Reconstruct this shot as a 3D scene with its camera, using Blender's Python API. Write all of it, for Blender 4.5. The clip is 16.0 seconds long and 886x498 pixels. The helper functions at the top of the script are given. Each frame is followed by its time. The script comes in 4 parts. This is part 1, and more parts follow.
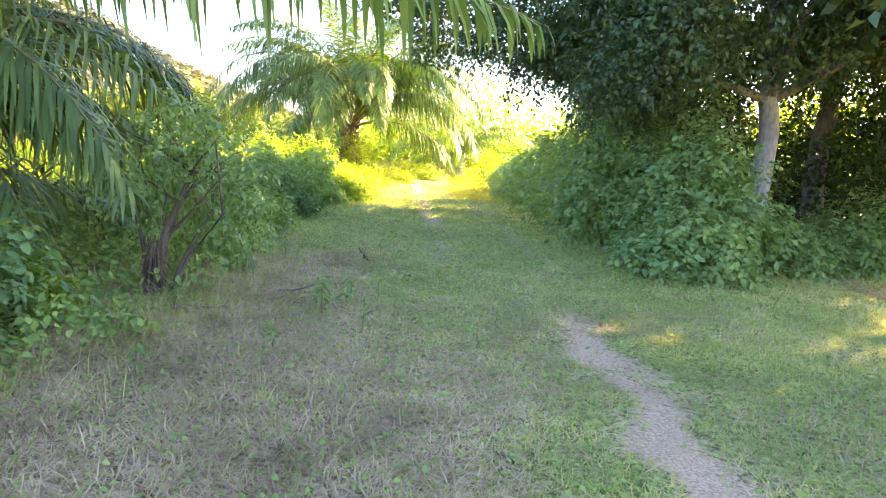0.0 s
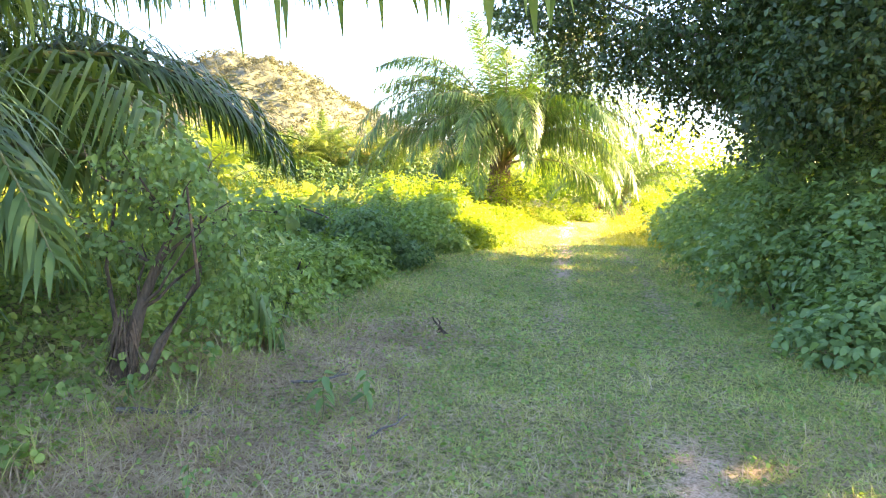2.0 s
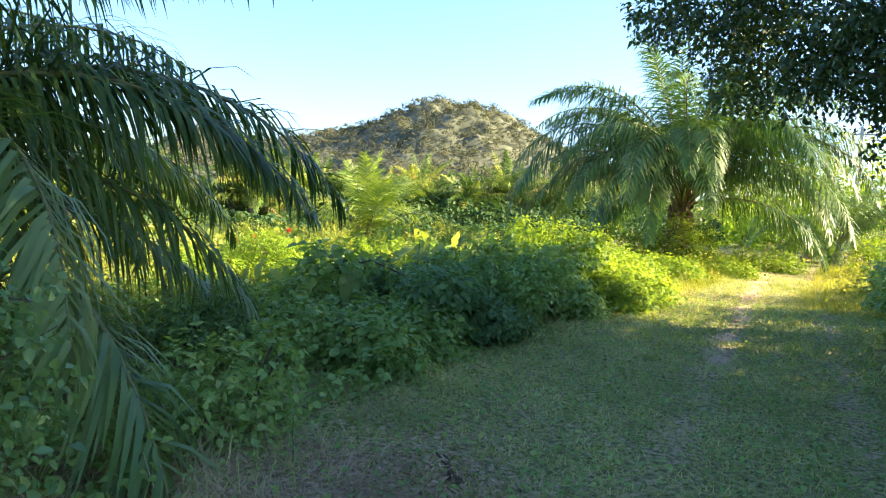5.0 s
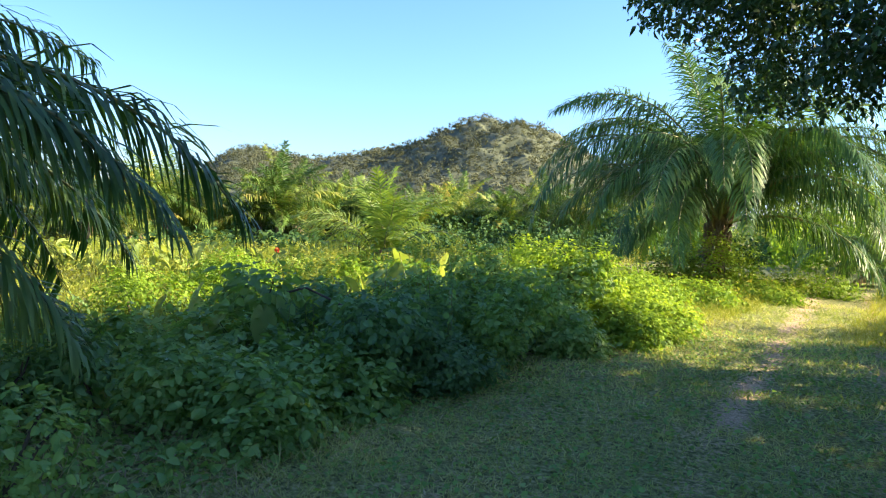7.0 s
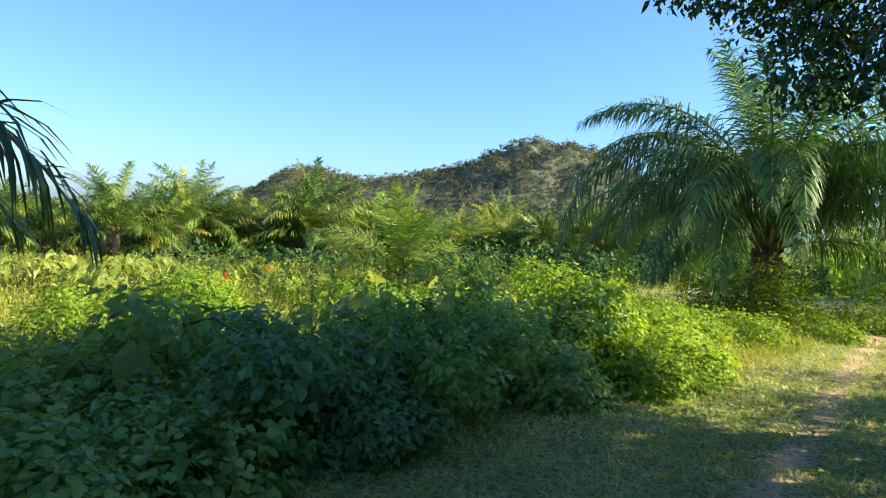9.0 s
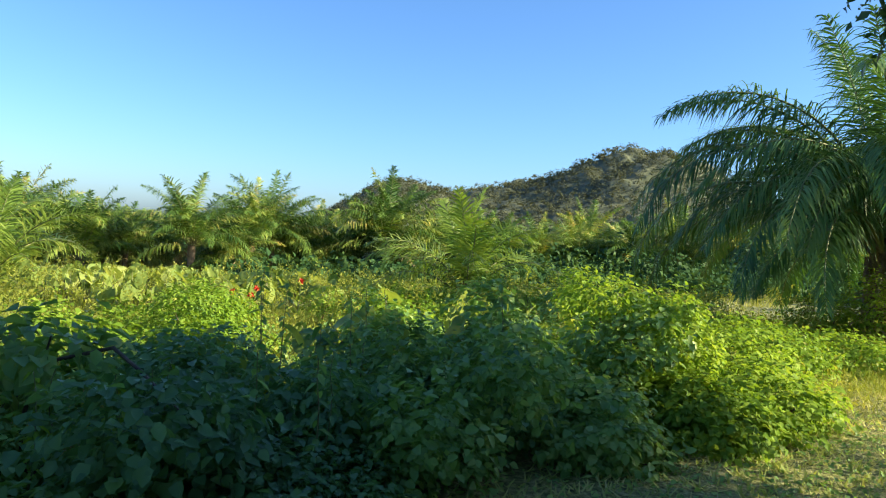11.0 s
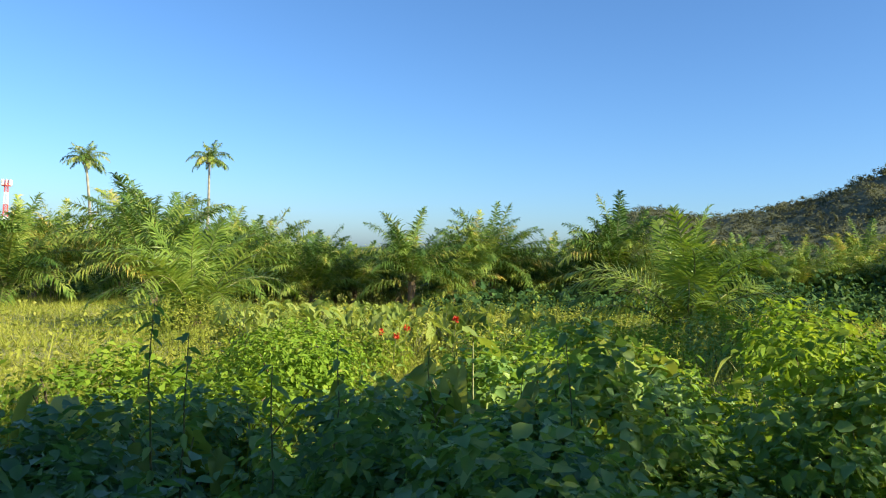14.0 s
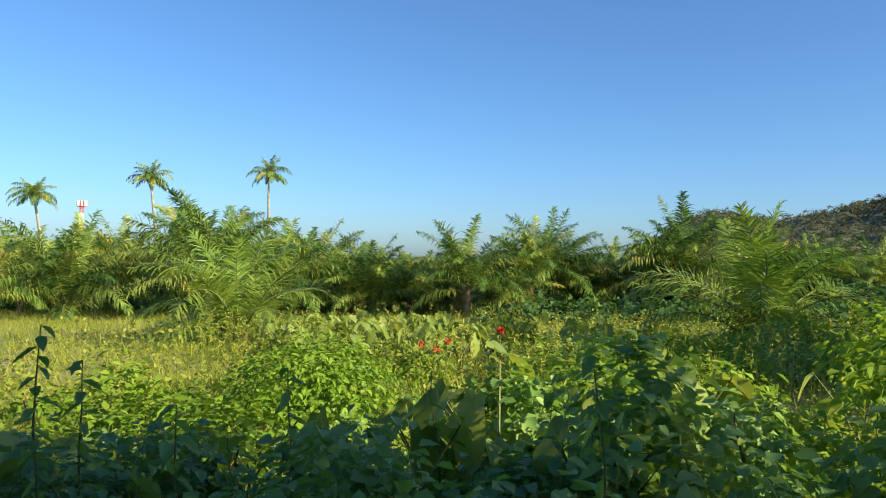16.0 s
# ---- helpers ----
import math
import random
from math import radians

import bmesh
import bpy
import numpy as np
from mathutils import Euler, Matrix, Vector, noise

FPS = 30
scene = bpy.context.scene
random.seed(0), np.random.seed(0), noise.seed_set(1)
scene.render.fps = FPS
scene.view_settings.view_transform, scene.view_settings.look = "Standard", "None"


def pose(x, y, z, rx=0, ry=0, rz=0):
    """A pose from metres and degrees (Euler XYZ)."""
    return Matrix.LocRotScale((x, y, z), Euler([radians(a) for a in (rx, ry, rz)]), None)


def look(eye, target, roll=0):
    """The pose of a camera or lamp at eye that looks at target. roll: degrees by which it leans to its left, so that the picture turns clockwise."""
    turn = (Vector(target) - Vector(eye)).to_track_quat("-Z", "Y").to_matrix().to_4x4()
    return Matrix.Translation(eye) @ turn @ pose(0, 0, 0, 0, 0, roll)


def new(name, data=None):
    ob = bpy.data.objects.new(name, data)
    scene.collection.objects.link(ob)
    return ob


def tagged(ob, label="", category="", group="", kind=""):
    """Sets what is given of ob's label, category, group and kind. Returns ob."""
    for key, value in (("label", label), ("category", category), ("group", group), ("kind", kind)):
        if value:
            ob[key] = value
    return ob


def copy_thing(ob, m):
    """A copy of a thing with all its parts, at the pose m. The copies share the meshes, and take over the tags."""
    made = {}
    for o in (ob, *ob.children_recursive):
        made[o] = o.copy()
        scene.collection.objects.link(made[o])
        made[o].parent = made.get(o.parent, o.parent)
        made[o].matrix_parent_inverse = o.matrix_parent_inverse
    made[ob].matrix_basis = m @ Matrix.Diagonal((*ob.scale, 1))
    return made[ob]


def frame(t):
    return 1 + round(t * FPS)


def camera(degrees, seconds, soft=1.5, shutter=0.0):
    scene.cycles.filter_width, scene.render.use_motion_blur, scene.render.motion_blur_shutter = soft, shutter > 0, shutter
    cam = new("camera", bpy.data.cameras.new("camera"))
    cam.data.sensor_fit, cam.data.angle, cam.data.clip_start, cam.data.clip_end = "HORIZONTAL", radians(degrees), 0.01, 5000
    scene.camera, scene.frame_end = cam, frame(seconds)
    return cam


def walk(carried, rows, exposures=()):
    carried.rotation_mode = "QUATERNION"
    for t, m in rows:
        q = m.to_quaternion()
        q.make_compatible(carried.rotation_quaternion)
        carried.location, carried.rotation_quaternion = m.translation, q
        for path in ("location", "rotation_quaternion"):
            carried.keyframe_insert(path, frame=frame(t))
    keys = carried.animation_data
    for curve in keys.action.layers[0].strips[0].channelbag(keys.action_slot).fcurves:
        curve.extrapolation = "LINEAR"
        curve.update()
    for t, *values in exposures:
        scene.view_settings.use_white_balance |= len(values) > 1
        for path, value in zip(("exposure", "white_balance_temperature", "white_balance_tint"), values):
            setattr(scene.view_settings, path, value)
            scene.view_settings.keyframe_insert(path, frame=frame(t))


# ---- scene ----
cam = camera(60.8, 16.0, 1.1)
METRES, EYE, TILT, LEAN, TURN = 14.706, 1.5, 0.0, 0.0, 0.0
ROWS = [
    (0.0, 0.0, 0.0, 0.0, 0.71, -8.07, -5.04),
    (0.5, 0.0173, 0.0346, 0.0006, 1.83, -6.36, -4.95),
    (1.0, 0.0305, 0.0694, 0.002, 4.73, -5.86, -4.7),
    (1.5, 0.0403, 0.1066, 0.0038, 8.91, -6.02, -4.37),
    (2.0, 0.0481, 0.1423, 0.0059, 14.1, -6.27, -4.04),
    (2.5, 0.0502, 0.1769, 0.0077, 19.06, -6.37, -3.69),
    (3.0, 0.0562, 0.2093, 0.0086, 23.14, -6.23, -3.61),
    (3.5, 0.0612, 0.2439, 0.0096, 25.82, -5.84, -3.68),
    (4.0, 0.0673, 0.2793, 0.0116, 27.43, -5.22, -3.67),
    (4.5, 0.073, 0.3103, 0.0136, 28.4, -4.62, -3.64),
    (7.0, 0.0768, 0.4755, 0.0139, 32.95, -2.97, -3.47),
    (7.5, 0.0734, 0.5087, 0.0144, 33.57, -2.48, -3.9),
    (8.0, 0.0727, 0.5416, 0.0138, 34.11, -2.09, -4.35),
    (8.5, 0.0673, 0.5732, 0.013, 35.18, -1.79, -4.48),
    (9.0, 0.0624, 0.6051, 0.0134, 36.82, -1.61, -4.34),
    (9.5, 0.0563, 0.6362, 0.0139, 38.87, -1.41, -4.12),
    (12.0, 0.0042, 0.793, 0.0095, 47.41, -1.31, -3.94),
    (12.5, -0.0107, 0.8253, 0.0084, 49.9, -1.2, -3.79),
    (13.0, -0.0218, 0.8578, 0.0071, 53.28, -0.8, -3.49),
    (13.5, -0.0332, 0.8859, 0.0065, 57.76, -0.27, -2.94),
    (14.0, -0.0402, 0.9026, 0.0089, 62.58, 0.27, -2.27),
    (14.5, -0.046, 0.9164, 0.0077, 66.93, 0.54, -1.54),
    (15.0, -0.062, 0.9279, 0.0057, 69.66, 0.49, -0.93),
    (15.5, -0.0777, 0.9383, 0.0054, 69.86, 0.52, -0.74),
    (16.0, -0.0875, 0.9476, 0.0057, 67.21, 0.87, -1.0),
]
walk(cam, [(t, pose(0, 0, EYE, TILT, LEAN, TURN) @ pose(METRES * x, METRES * y, METRES * z, 90 + pitch, roll, yaw)) for t, x, y, z, yaw, pitch, roll in ROWS],
     [(0.0, 3.85, 8000, 28), (3.0, 3.65, 7700, 26), (4.5, 2.75, 6700, 18), (7.0, 2.0, 6000, 12), (9.0, 1.6, 5850, 8), (12.0, 1.35, 5850, 6), (16.0, 0.95, 5900, 5)])

# ---- exposure, sky and sun ----
SUN_EL, SUN_X, SUN_Y = 26.0, 0.8, 0.6
world = bpy.data.worlds.new("sky")
scene.world = world
world.use_nodes = True
wn, wl = world.node_tree.nodes, world.node_tree.links
sky = wn.new("ShaderNodeTexSky")
sky.sky_type, sky.sun_disc = "NISHITA", False
sky.sun_elevation = radians(SUN_EL)
sky.sun_rotation = math.atan2(SUN_X, SUN_Y)
sky.air_density, sky.dust_density, sky.ozone_density = 0.95, 0.9, 6.5
wn["Background"].inputs["Strength"].default_value = 0.09
wl.new(sky.outputs["Color"], wn["Background"].inputs["Color"])
sun = new("sun", bpy.data.lights.new("sun", "SUN"))
sun.data.energy, sun.data.angle, sun.data.color = 5.0, radians(0.6), (1.0, 0.83, 0.46)
sun.matrix_world = look((0, 0, 0), (-SUN_X * math.cos(radians(SUN_EL)), -SUN_Y * math.cos(radians(SUN_EL)), -math.sin(radians(SUN_EL))))


# ---- materials ----
def shader(name):
    m = bpy.data.materials.new(name)
    m.use_nodes = True
    return m, m.node_tree.nodes, m.node_tree.links, m.node_tree.nodes["Principled BSDF"]


def ramp(nodes, stops):
    r = nodes.new("ShaderNodeValToRGB")
    e = r.color_ramp.elements
    while len(e) < len(stops):
        e.new(0.5)
    for k, (p, c) in zip(e, stops):
        k.position, k.color = p, (*c, 1)
    return r


def leaf_material(name, stops, through_light=0.35, rough=0.45, glow=(1.25, 1.15, 0.45), object_tint=0.0, gloss=0.42):
    """Leaves: a colour of its own for each leaf, patches over the plant, light that shines through."""
    m, n, l, b = shader(name)
    geo, r = n.new("ShaderNodeNewGeometry"), ramp(n, stops)
    wide, noi = n.new("ShaderNodeTexNoise"), n.new("ShaderNodeTexNoise")
    wide.inputs["Scale"].default_value, wide.inputs["Detail"].default_value = 0.35, 2
    noi.inputs["Scale"].default_value, noi.inputs["Detail"].default_value = 2.2, 3
    for k in (wide, noi):
        l.new(geo.outputs["Position"], k.inputs["Vector"])
    both = n.new("ShaderNodeMath")
    both.operation = "ADD"
    l.new(wide.outputs["Fac"], both.inputs[0])
    l.new(noi.outputs["Fac"], both.inputs[1])
    half = n.new("ShaderNodeMath")
    half.operation = "MULTIPLY_ADD"
    half.inputs[1].default_value, half.inputs[2].default_value = 0.95, -0.65
    l.new(both.outputs[0], half.inputs[0])
    add = n.new("ShaderNodeMath")
    add.operation = "MULTIPLY_ADD"
    add.inputs[1].default_value = 0.4
    l.new(geo.outputs["Random Per Island"], add.inputs[0])
    l.new(half.outputs[0], add.inputs[2])
    value = add.outputs[0]
    if object_tint:
        info, more = n.new("ShaderNodeObjectInfo"), n.new("ShaderNodeMath")
        more.operation = "MULTIPLY_ADD"
        more.inputs[1].default_value = object_tint
        sub = n.new("ShaderNodeMath")
        sub.operation = "SUBTRACT"
        sub.inputs[1].default_value = object_tint / 2
        l.new(info.outputs["Random"], more.inputs[0])
        l.new(value, more.inputs[2])
        l.new(more.outputs[0], sub.inputs[0])
        value = sub.outputs[0]
    l.new(value, r.inputs[0])
    l.new(r.outputs[0], b.inputs["Base Color"])
    b.inputs["Roughness"].default_value = rough
    b.inputs["Specular IOR Level"].default_value = gloss
    t, mul, mix = n.new("ShaderNodeBsdfTranslucent"), n.new("ShaderNodeMix"), n.new("ShaderNodeMixShader")
    mul.data_type, mul.blend_type = "RGBA", "MULTIPLY"
    mul.inputs["Factor"].default_value = 1
    mul.inputs[7].default_value = (*glow, 1)
    l.new(r.outputs[0], mul.inputs[6])
    l.new(mul.outputs[2], t.inputs["Color"])
    mix.inputs[0].default_value = through_light
    l.new(b.outputs[0], mix.inputs[1])
    l.new(t.outputs[0], mix.inputs[2])
    l.new(mix.outputs[0], n["Material Output"].inputs["Surface"])
    return m


def rough_material(name, a, c, scale=8.0, rough=0.85, bump=0.4, stretch=(1, 1, 1)):
    """Bark, soil, paint: two scales of stain and a fine relief."""
    m, n, l, b = shader(name)
    co, mp = n.new("ShaderNodeTexCoord"), n.new("ShaderNodeMapping")
    mp.inputs["Scale"].default_value = stretch
    l.new(co.outputs["Object"], mp.inputs["Vector"])
    big, fine = n.new("ShaderNodeTexNoise"), n.new("ShaderNodeTexNoise")
    big.inputs["Scale"].default_value, fine.inputs["Scale"].default_value = scale * 0.3, scale * 4
    fine.inputs["Detail"].default_value = 6
    for k in (big, fine):
        l.new(mp.outputs[0], k.inputs["Vector"])
    mix = n.new("ShaderNodeMath")
    mix.operation = "ADD"
    l.new(big.outputs["Fac"], mix.inputs[0])
    l.new(fine.outputs["Fac"], mix.inputs[1])
    r = ramp(n, [(0.35, a), (0.65, c)])
    half = n.new("ShaderNodeMath")
    half.operation = "MULTIPLY"
    half.inputs[1].default_value = 0.5
    l.new(mix.outputs[0], half.inputs[0])
    l.new(half.outputs[0], r.inputs[0])
    l.new(r.outputs[0], b.inputs["Base Color"])
    b.inputs["Roughness"].default_value = rough
    bp = n.new("ShaderNodeBump")
    bp.inputs["Strength"].default_value, bp.inputs["Distance"].default_value = bump, 0.02
    l.new(fine.outputs["Fac"], bp.inputs["Height"])
    l.new(bp.outputs[0], b.inputs["Normal"])
    return m


def ground_material():
    """Short worn turf: green, straw and bare soil by the wear painted into the sheet."""
    m, n, l, b = shader("turf_soil")
    geo = n.new("ShaderNodeNewGeometry")
    att = n.new("ShaderNodeVertexColor")
    att.layer_name = "wear"
    sep = n.new("ShaderNodeSeparateColor")
    l.new(att.outputs["Color"], sep.inputs[0])
    noises = []
    for s, d in ((1.1, 5), (20, 8), (55, 4)):
        k = n.new("ShaderNodeTexNoise")
        k.inputs["Scale"].default_value, k.inputs["Detail"].default_value = s, d
        k.inputs["Roughness"].default_value = 0.65
        l.new(geo.outputs["Position"], k.inputs["Vector"])
        noises.append(k)
    green = ramp(n, [(0.32, (0.08, 0.09, 0.035)), (0.5, (0.28, 0.28, 0.105)), (0.68, (0.55, 0.5, 0.24))])
    straw = ramp(n, [(0.32, (0.1, 0.062, 0.032)), (0.5, (0.36, 0.25, 0.14)), (0.68, (0.74, 0.55, 0.34))])
    soil = ramp(n, [(0.3, (0.33, 0.2, 0.115)), (0.5, (0.6, 0.42, 0.27)), (0.72, (0.8, 0.61, 0.43))])
    for k in (green, straw):
        l.new(noises[1].outputs["Fac"], k.inputs[0])
    l.new(noises[2].outputs["Fac"], soil.inputs[0])

    def edge(channel, spread):
        a = n.new("ShaderNodeMath")
        a.operation = "MULTIPLY_ADD"
        a.inputs[1].default_value, a.inputs[2].default_value = spread, -spread / 2
        l.new(noises[1].outputs["Fac"], a.inputs[0])
        s = n.new("ShaderNodeMath")
        s.operation = "ADD"
        l.new(a.outputs[0], s.inputs[0])
        l.new(sep.outputs[channel], s.inputs[1])
        t = n.new("ShaderNodeMapRange")
        t.inputs["From Min"].default_value, t.inputs["From Max"].default_value = 0.3, 0.7
        l.new(s.outputs[0], t.inputs["Value"])
        return t.outputs[0]

    def blend(fac, a, c):
        x = n.new("ShaderNodeMix")
        x.data_type = "RGBA"
        l.new(fac, x.inputs["Factor"])
        l.new(a, x.inputs[6])
        l.new(c, x.inputs[7])
        return x.outputs[2]

    col = blend(edge(1, 1.6), green.outputs[0], straw.outputs[0])
    col = blend(edge(0, 2.3), col, soil.outputs[0])
    l.new(col, b.inputs["Base Color"])
    b.inputs["Roughness"].default_value = 0.95
    b.inputs["Specular IOR Level"].default_value = 0.1
    bp = n.new("ShaderNodeBump")
    bp.inputs["Strength"].default_value, bp.inputs["Distance"].default_value = 0.8, 0.03
    l.new(noises[2].outputs["Fac"], bp.inputs["Height"])
    l.new(bp.outputs[0], b.inputs["Normal"])
    return m


M_TURF = ground_material()
M_PALM = leaf_material("palm_leaflet", [(0.0, (0.035, 0.09, 0.03)), (0.5, (0.09, 0.18, 0.05)), (1.0, (0.2, 0.29, 0.08))], 0.27, 0.45, (1.2, 1.2, 0.4), object_tint=0.5, gloss=0.35)
M_PALM_YOUNG = leaf_material("young_palm_leaflet", [(0.0, (0.12, 0.21, 0.03)), (0.6, (0.24, 0.34, 0.06)), (1.0, (0.38, 0.43, 0.1))], 0.42, 0.4, object_tint=0.4)
M_PALM_FAR = leaf_material("grove_leaflet", [(0.0, (0.045, 0.1, 0.022)), (0.5, (0.15, 0.24, 0.045)), (0.85, (0.34, 0.39, 0.085)), (1.0, (0.55, 0.43, 0.12))], 0.24, 0.45, object_tint=0.7, gloss=0.2)
M_DRY = leaf_material("dry_frond", [(0.0, (0.16, 0.11, 0.055)), (0.6, (0.3, 0.23, 0.13)), (1.0, (0.42, 0.35, 0.22))], 0.3, 0.7, (1.1, 1.0, 0.8))
M_TREE = leaf_material("tree_leaf", [(0.0, (0.022, 0.055, 0.02)), (0.55, (0.055, 0.115, 0.04)), (1.0, (0.14, 0.21, 0.07))], 0.28, 0.42)
# Undergrowth leaves: shade under palms and trees is put into this darker colour.
M_UNDER_SHADE = leaf_material("shade_toned_leaf", [(0.0, (0.021, 0.052, 0.018)), (0.55, (0.050, 0.104, 0.036)), (1.0, (0.112, 0.171, 0.052))], 0.22, 0.5, gloss=0.05)
M_BUSH = leaf_material("bush_leaf", [(0.0, (0.09, 0.19, 0.045)), (0.5, (0.25, 0.41, 0.11)), (1.0, (0.5, 0.6, 0.2))], 0.42, 0.5, gloss=0.5)
M_WEED = leaf_material("weed_leaf", [(0.0, (0.11, 0.21, 0.023)), (0.55, (0.24, 0.37, 0.042)), (1.0, (0.45, 0.55, 0.09))], 0.42, 0.5, gloss=0.12)
M_HEDGE = leaf_material("creeper_leaf", [(0.0, (0.075, 0.17, 0.065)), (0.55, (0.18, 0.33, 0.115)), (1.0, (0.33, 0.46, 0.165))], 0.42, 0.48, gloss=0.55)
M_TARO = leaf_material("broad_leaf", [(0.0, (0.13, 0.2, 0.04)), (0.6, (0.29, 0.37, 0.09)), (1.0, (0.5, 0.53, 0.17))], 0.42, 0.5, object_tint=0.4, gloss=0.2)
M_GRASS = leaf_material("grass_blade", [(0.0, (0.2, 0.27, 0.08)), (0.45, (0.43, 0.49, 0.165)), (0.75, (0.64, 0.6, 0.28)), (1.0, (0.86, 0.73, 0.45))], 0.3, 0.6, gloss=0.12)
M_STRAW = leaf_material("straw_blade", [(0.0, (0.19, 0.13, 0.075)), (0.5, (0.5, 0.375, 0.225)), (1.0, (0.86, 0.7, 0.46))], 0.25, 0.7, (1, 1, 0.9))
M_MEADOW = leaf_material("meadow_blade", [(0.0, (0.159, 0.215, 0.034)), (0.5, (0.317, 0.355, 0.061)), (1.0, (0.572, 0.528, 0.149))], 0.4, 0.6, gloss=0.12)
M_FOREST = leaf_material("hill_forest", [(0.0, (0.08, 0.095, 0.06)), (0.5, (0.125, 0.135, 0.085)), (1.0, (0.18, 0.17, 0.11))], 0.2, 0.95, gloss=0.05)
M_BARK = rough_material("grey_bark", (0.085, 0.07, 0.055), (0.26, 0.235, 0.21), 6, 0.9, 0.7, (1, 1, 0.25))
M_PALE_BARK = rough_material("pale_bark", (0.2, 0.2, 0.2), (0.42, 0.42, 0.42), 5, 0.85, 0.5, (1, 1, 0.4))
M_STEM = rough_material("woody_stem", (0.055, 0.04, 0.028), (0.17, 0.125, 0.085), 20, 0.85, 0.5, (1, 1, 0.3))
M_PALM_TRUNK = rough_material("palm_trunk", (0.085, 0.055, 0.035), (0.27, 0.19, 0.12), 9, 0.9, 0.8)
M_RACHIS = rough_material("frond_stalk", (0.1, 0.12, 0.03), (0.24, 0.24, 0.09), 9, 0.55, 0.2)
M_COCO_TRUNK = rough_material("coconut_trunk", (0.22, 0.2, 0.17), (0.42, 0.39, 0.34), 3, 0.85, 0.4, (1, 1, 3))
M_RED_PAINT = rough_material("red_paint", (0.5, 0.03, 0.02), (0.65, 0.06, 0.04), 2, 0.5, 0.1)
M_WHITE_PAINT = rough_material("white_paint", (0.7, 0.7, 0.7), (0.85, 0.85, 0.85), 2, 0.5, 0.1)
M_FLOWER = leaf_material("red_petal", [(0.0, (0.45, 0.02, 0.015)), (1.0, (0.75, 0.09, 0.04))], 0.3, 0.6, (1.1, 0.7, 0.5))
M_CONCRETE = rough_material("pole_concrete", (0.35, 0.34, 0.32), (0.55, 0.54, 0.5), 4, 0.9, 0.3)
M_CANOPY = rough_material("hill_canopy", (0.055, 0.07, 0.042), (0.15, 0.155, 0.095), 0.3, 0.95, 0.0)


# ---- mesh helpers ----
def raw_mesh(name, verts, quads, mat, smooth=False):
    """A mesh from an array of points and an array of four-cornered faces."""
    me = bpy.data.meshes.new(name)
    verts, quads = np.asarray(verts, np.float32), np.asarray(quads, np.int32)
    me.vertices.add(len(verts))
    me.vertices.foreach_set("co", verts.ravel())
    me.loops.add(quads.size)
    me.loops.foreach_set("vertex_index", quads.ravel())
    me.polygons.add(len(quads))
    me.polygons.foreach_set("loop_start", np.arange(len(quads), dtype=np.int32) * quads.shape[1])
    if smooth:
        me.polygons.foreach_set("use_smooth", np.ones(len(quads), bool))
    me.materials.append(mat)
    me.update(calc_edges=True)
    return me


def thing(name, at, label, category, group="", turn=0.0, kind=""):
    ob = new(name)
    ob.empty_display_size = 0.2
    ob.matrix_basis = pose(*at, 0, 0, turn)
    return tagged(ob, label, category, group, kind)


def part(name, me, parent, label="", m=None):
    ob = new(name, me)
    ob.parent = parent
    if m is not None:
        ob.matrix_basis = m
    return tagged(ob, label)


def unit(a):
    return a / np.maximum(np.linalg.norm(a, axis=-1, keepdims=True), 1e-9)


def join(pieces):
    """Several (points, faces) pairs as one."""
    vs, fs, k = [], [], 0
    for v, f in pieces:
        vs.append(v)
        fs.append(f + k)
        k += len(v)
    return np.concatenate(vs), np.concatenate(fs)


def leaves(P, N, D, L, W, fold=0.18, bend=0.2):
    """Folded pointed leaves, two faces each: base, normal, direction, length and width of each."""
    D = unit(D - N * np.sum(D * N, axis=1, keepdims=True))
    S = np.cross(D, N)
    L, W = np.broadcast_to(L, len(P))[:, None], np.broadcast_to(W, len(P))[:, None]
    t = P + D * L - N * L * bend
    up = N * W * fold
    r1, r2 = P + D * L * 0.3 + S * W * 0.5 + up, P + D * L * 0.68 + S * W * 0.4 + up * 0.6 - N * L * bend * 0.4
    l1, l2 = P + D * L * 0.3 - S * W * 0.5 + up, P + D * L * 0.68 - S * W * 0.4 + up * 0.6 - N * L * bend * 0.4
    V = np.stack([P, r1, r2, t, l2, l1], 1).reshape(-1, 3)
    i = np.arange(len(P))[:, None] * 6
    F = np.stack([i + [0, 1, 2, 3], i + [0, 3, 4, 5]], 1).reshape(-1, 4)
    return V, F


def small_leaves(P, N, D, L, W, bend=0.2):
    """Pointed leaves of one face each, bent along the middle, for what stays some way off."""
    D = unit(D - N * np.sum(D * N, axis=1, keepdims=True))
    S = np.cross(D, N)
    L, W = np.broadcast_to(L, len(P))[:, None], np.broadcast_to(W, len(P))[:, None]
    mid = P + D * L * 0.45 + N * W * 0.15
    V = np.stack([P, mid + S * W * 0.55, P + D * L - N * L * bend, mid - S * W * 0.55], 1).reshape(-1, 3)
    return V, np.arange(len(P))[:, None] * 4 + [0, 1, 2, 3]


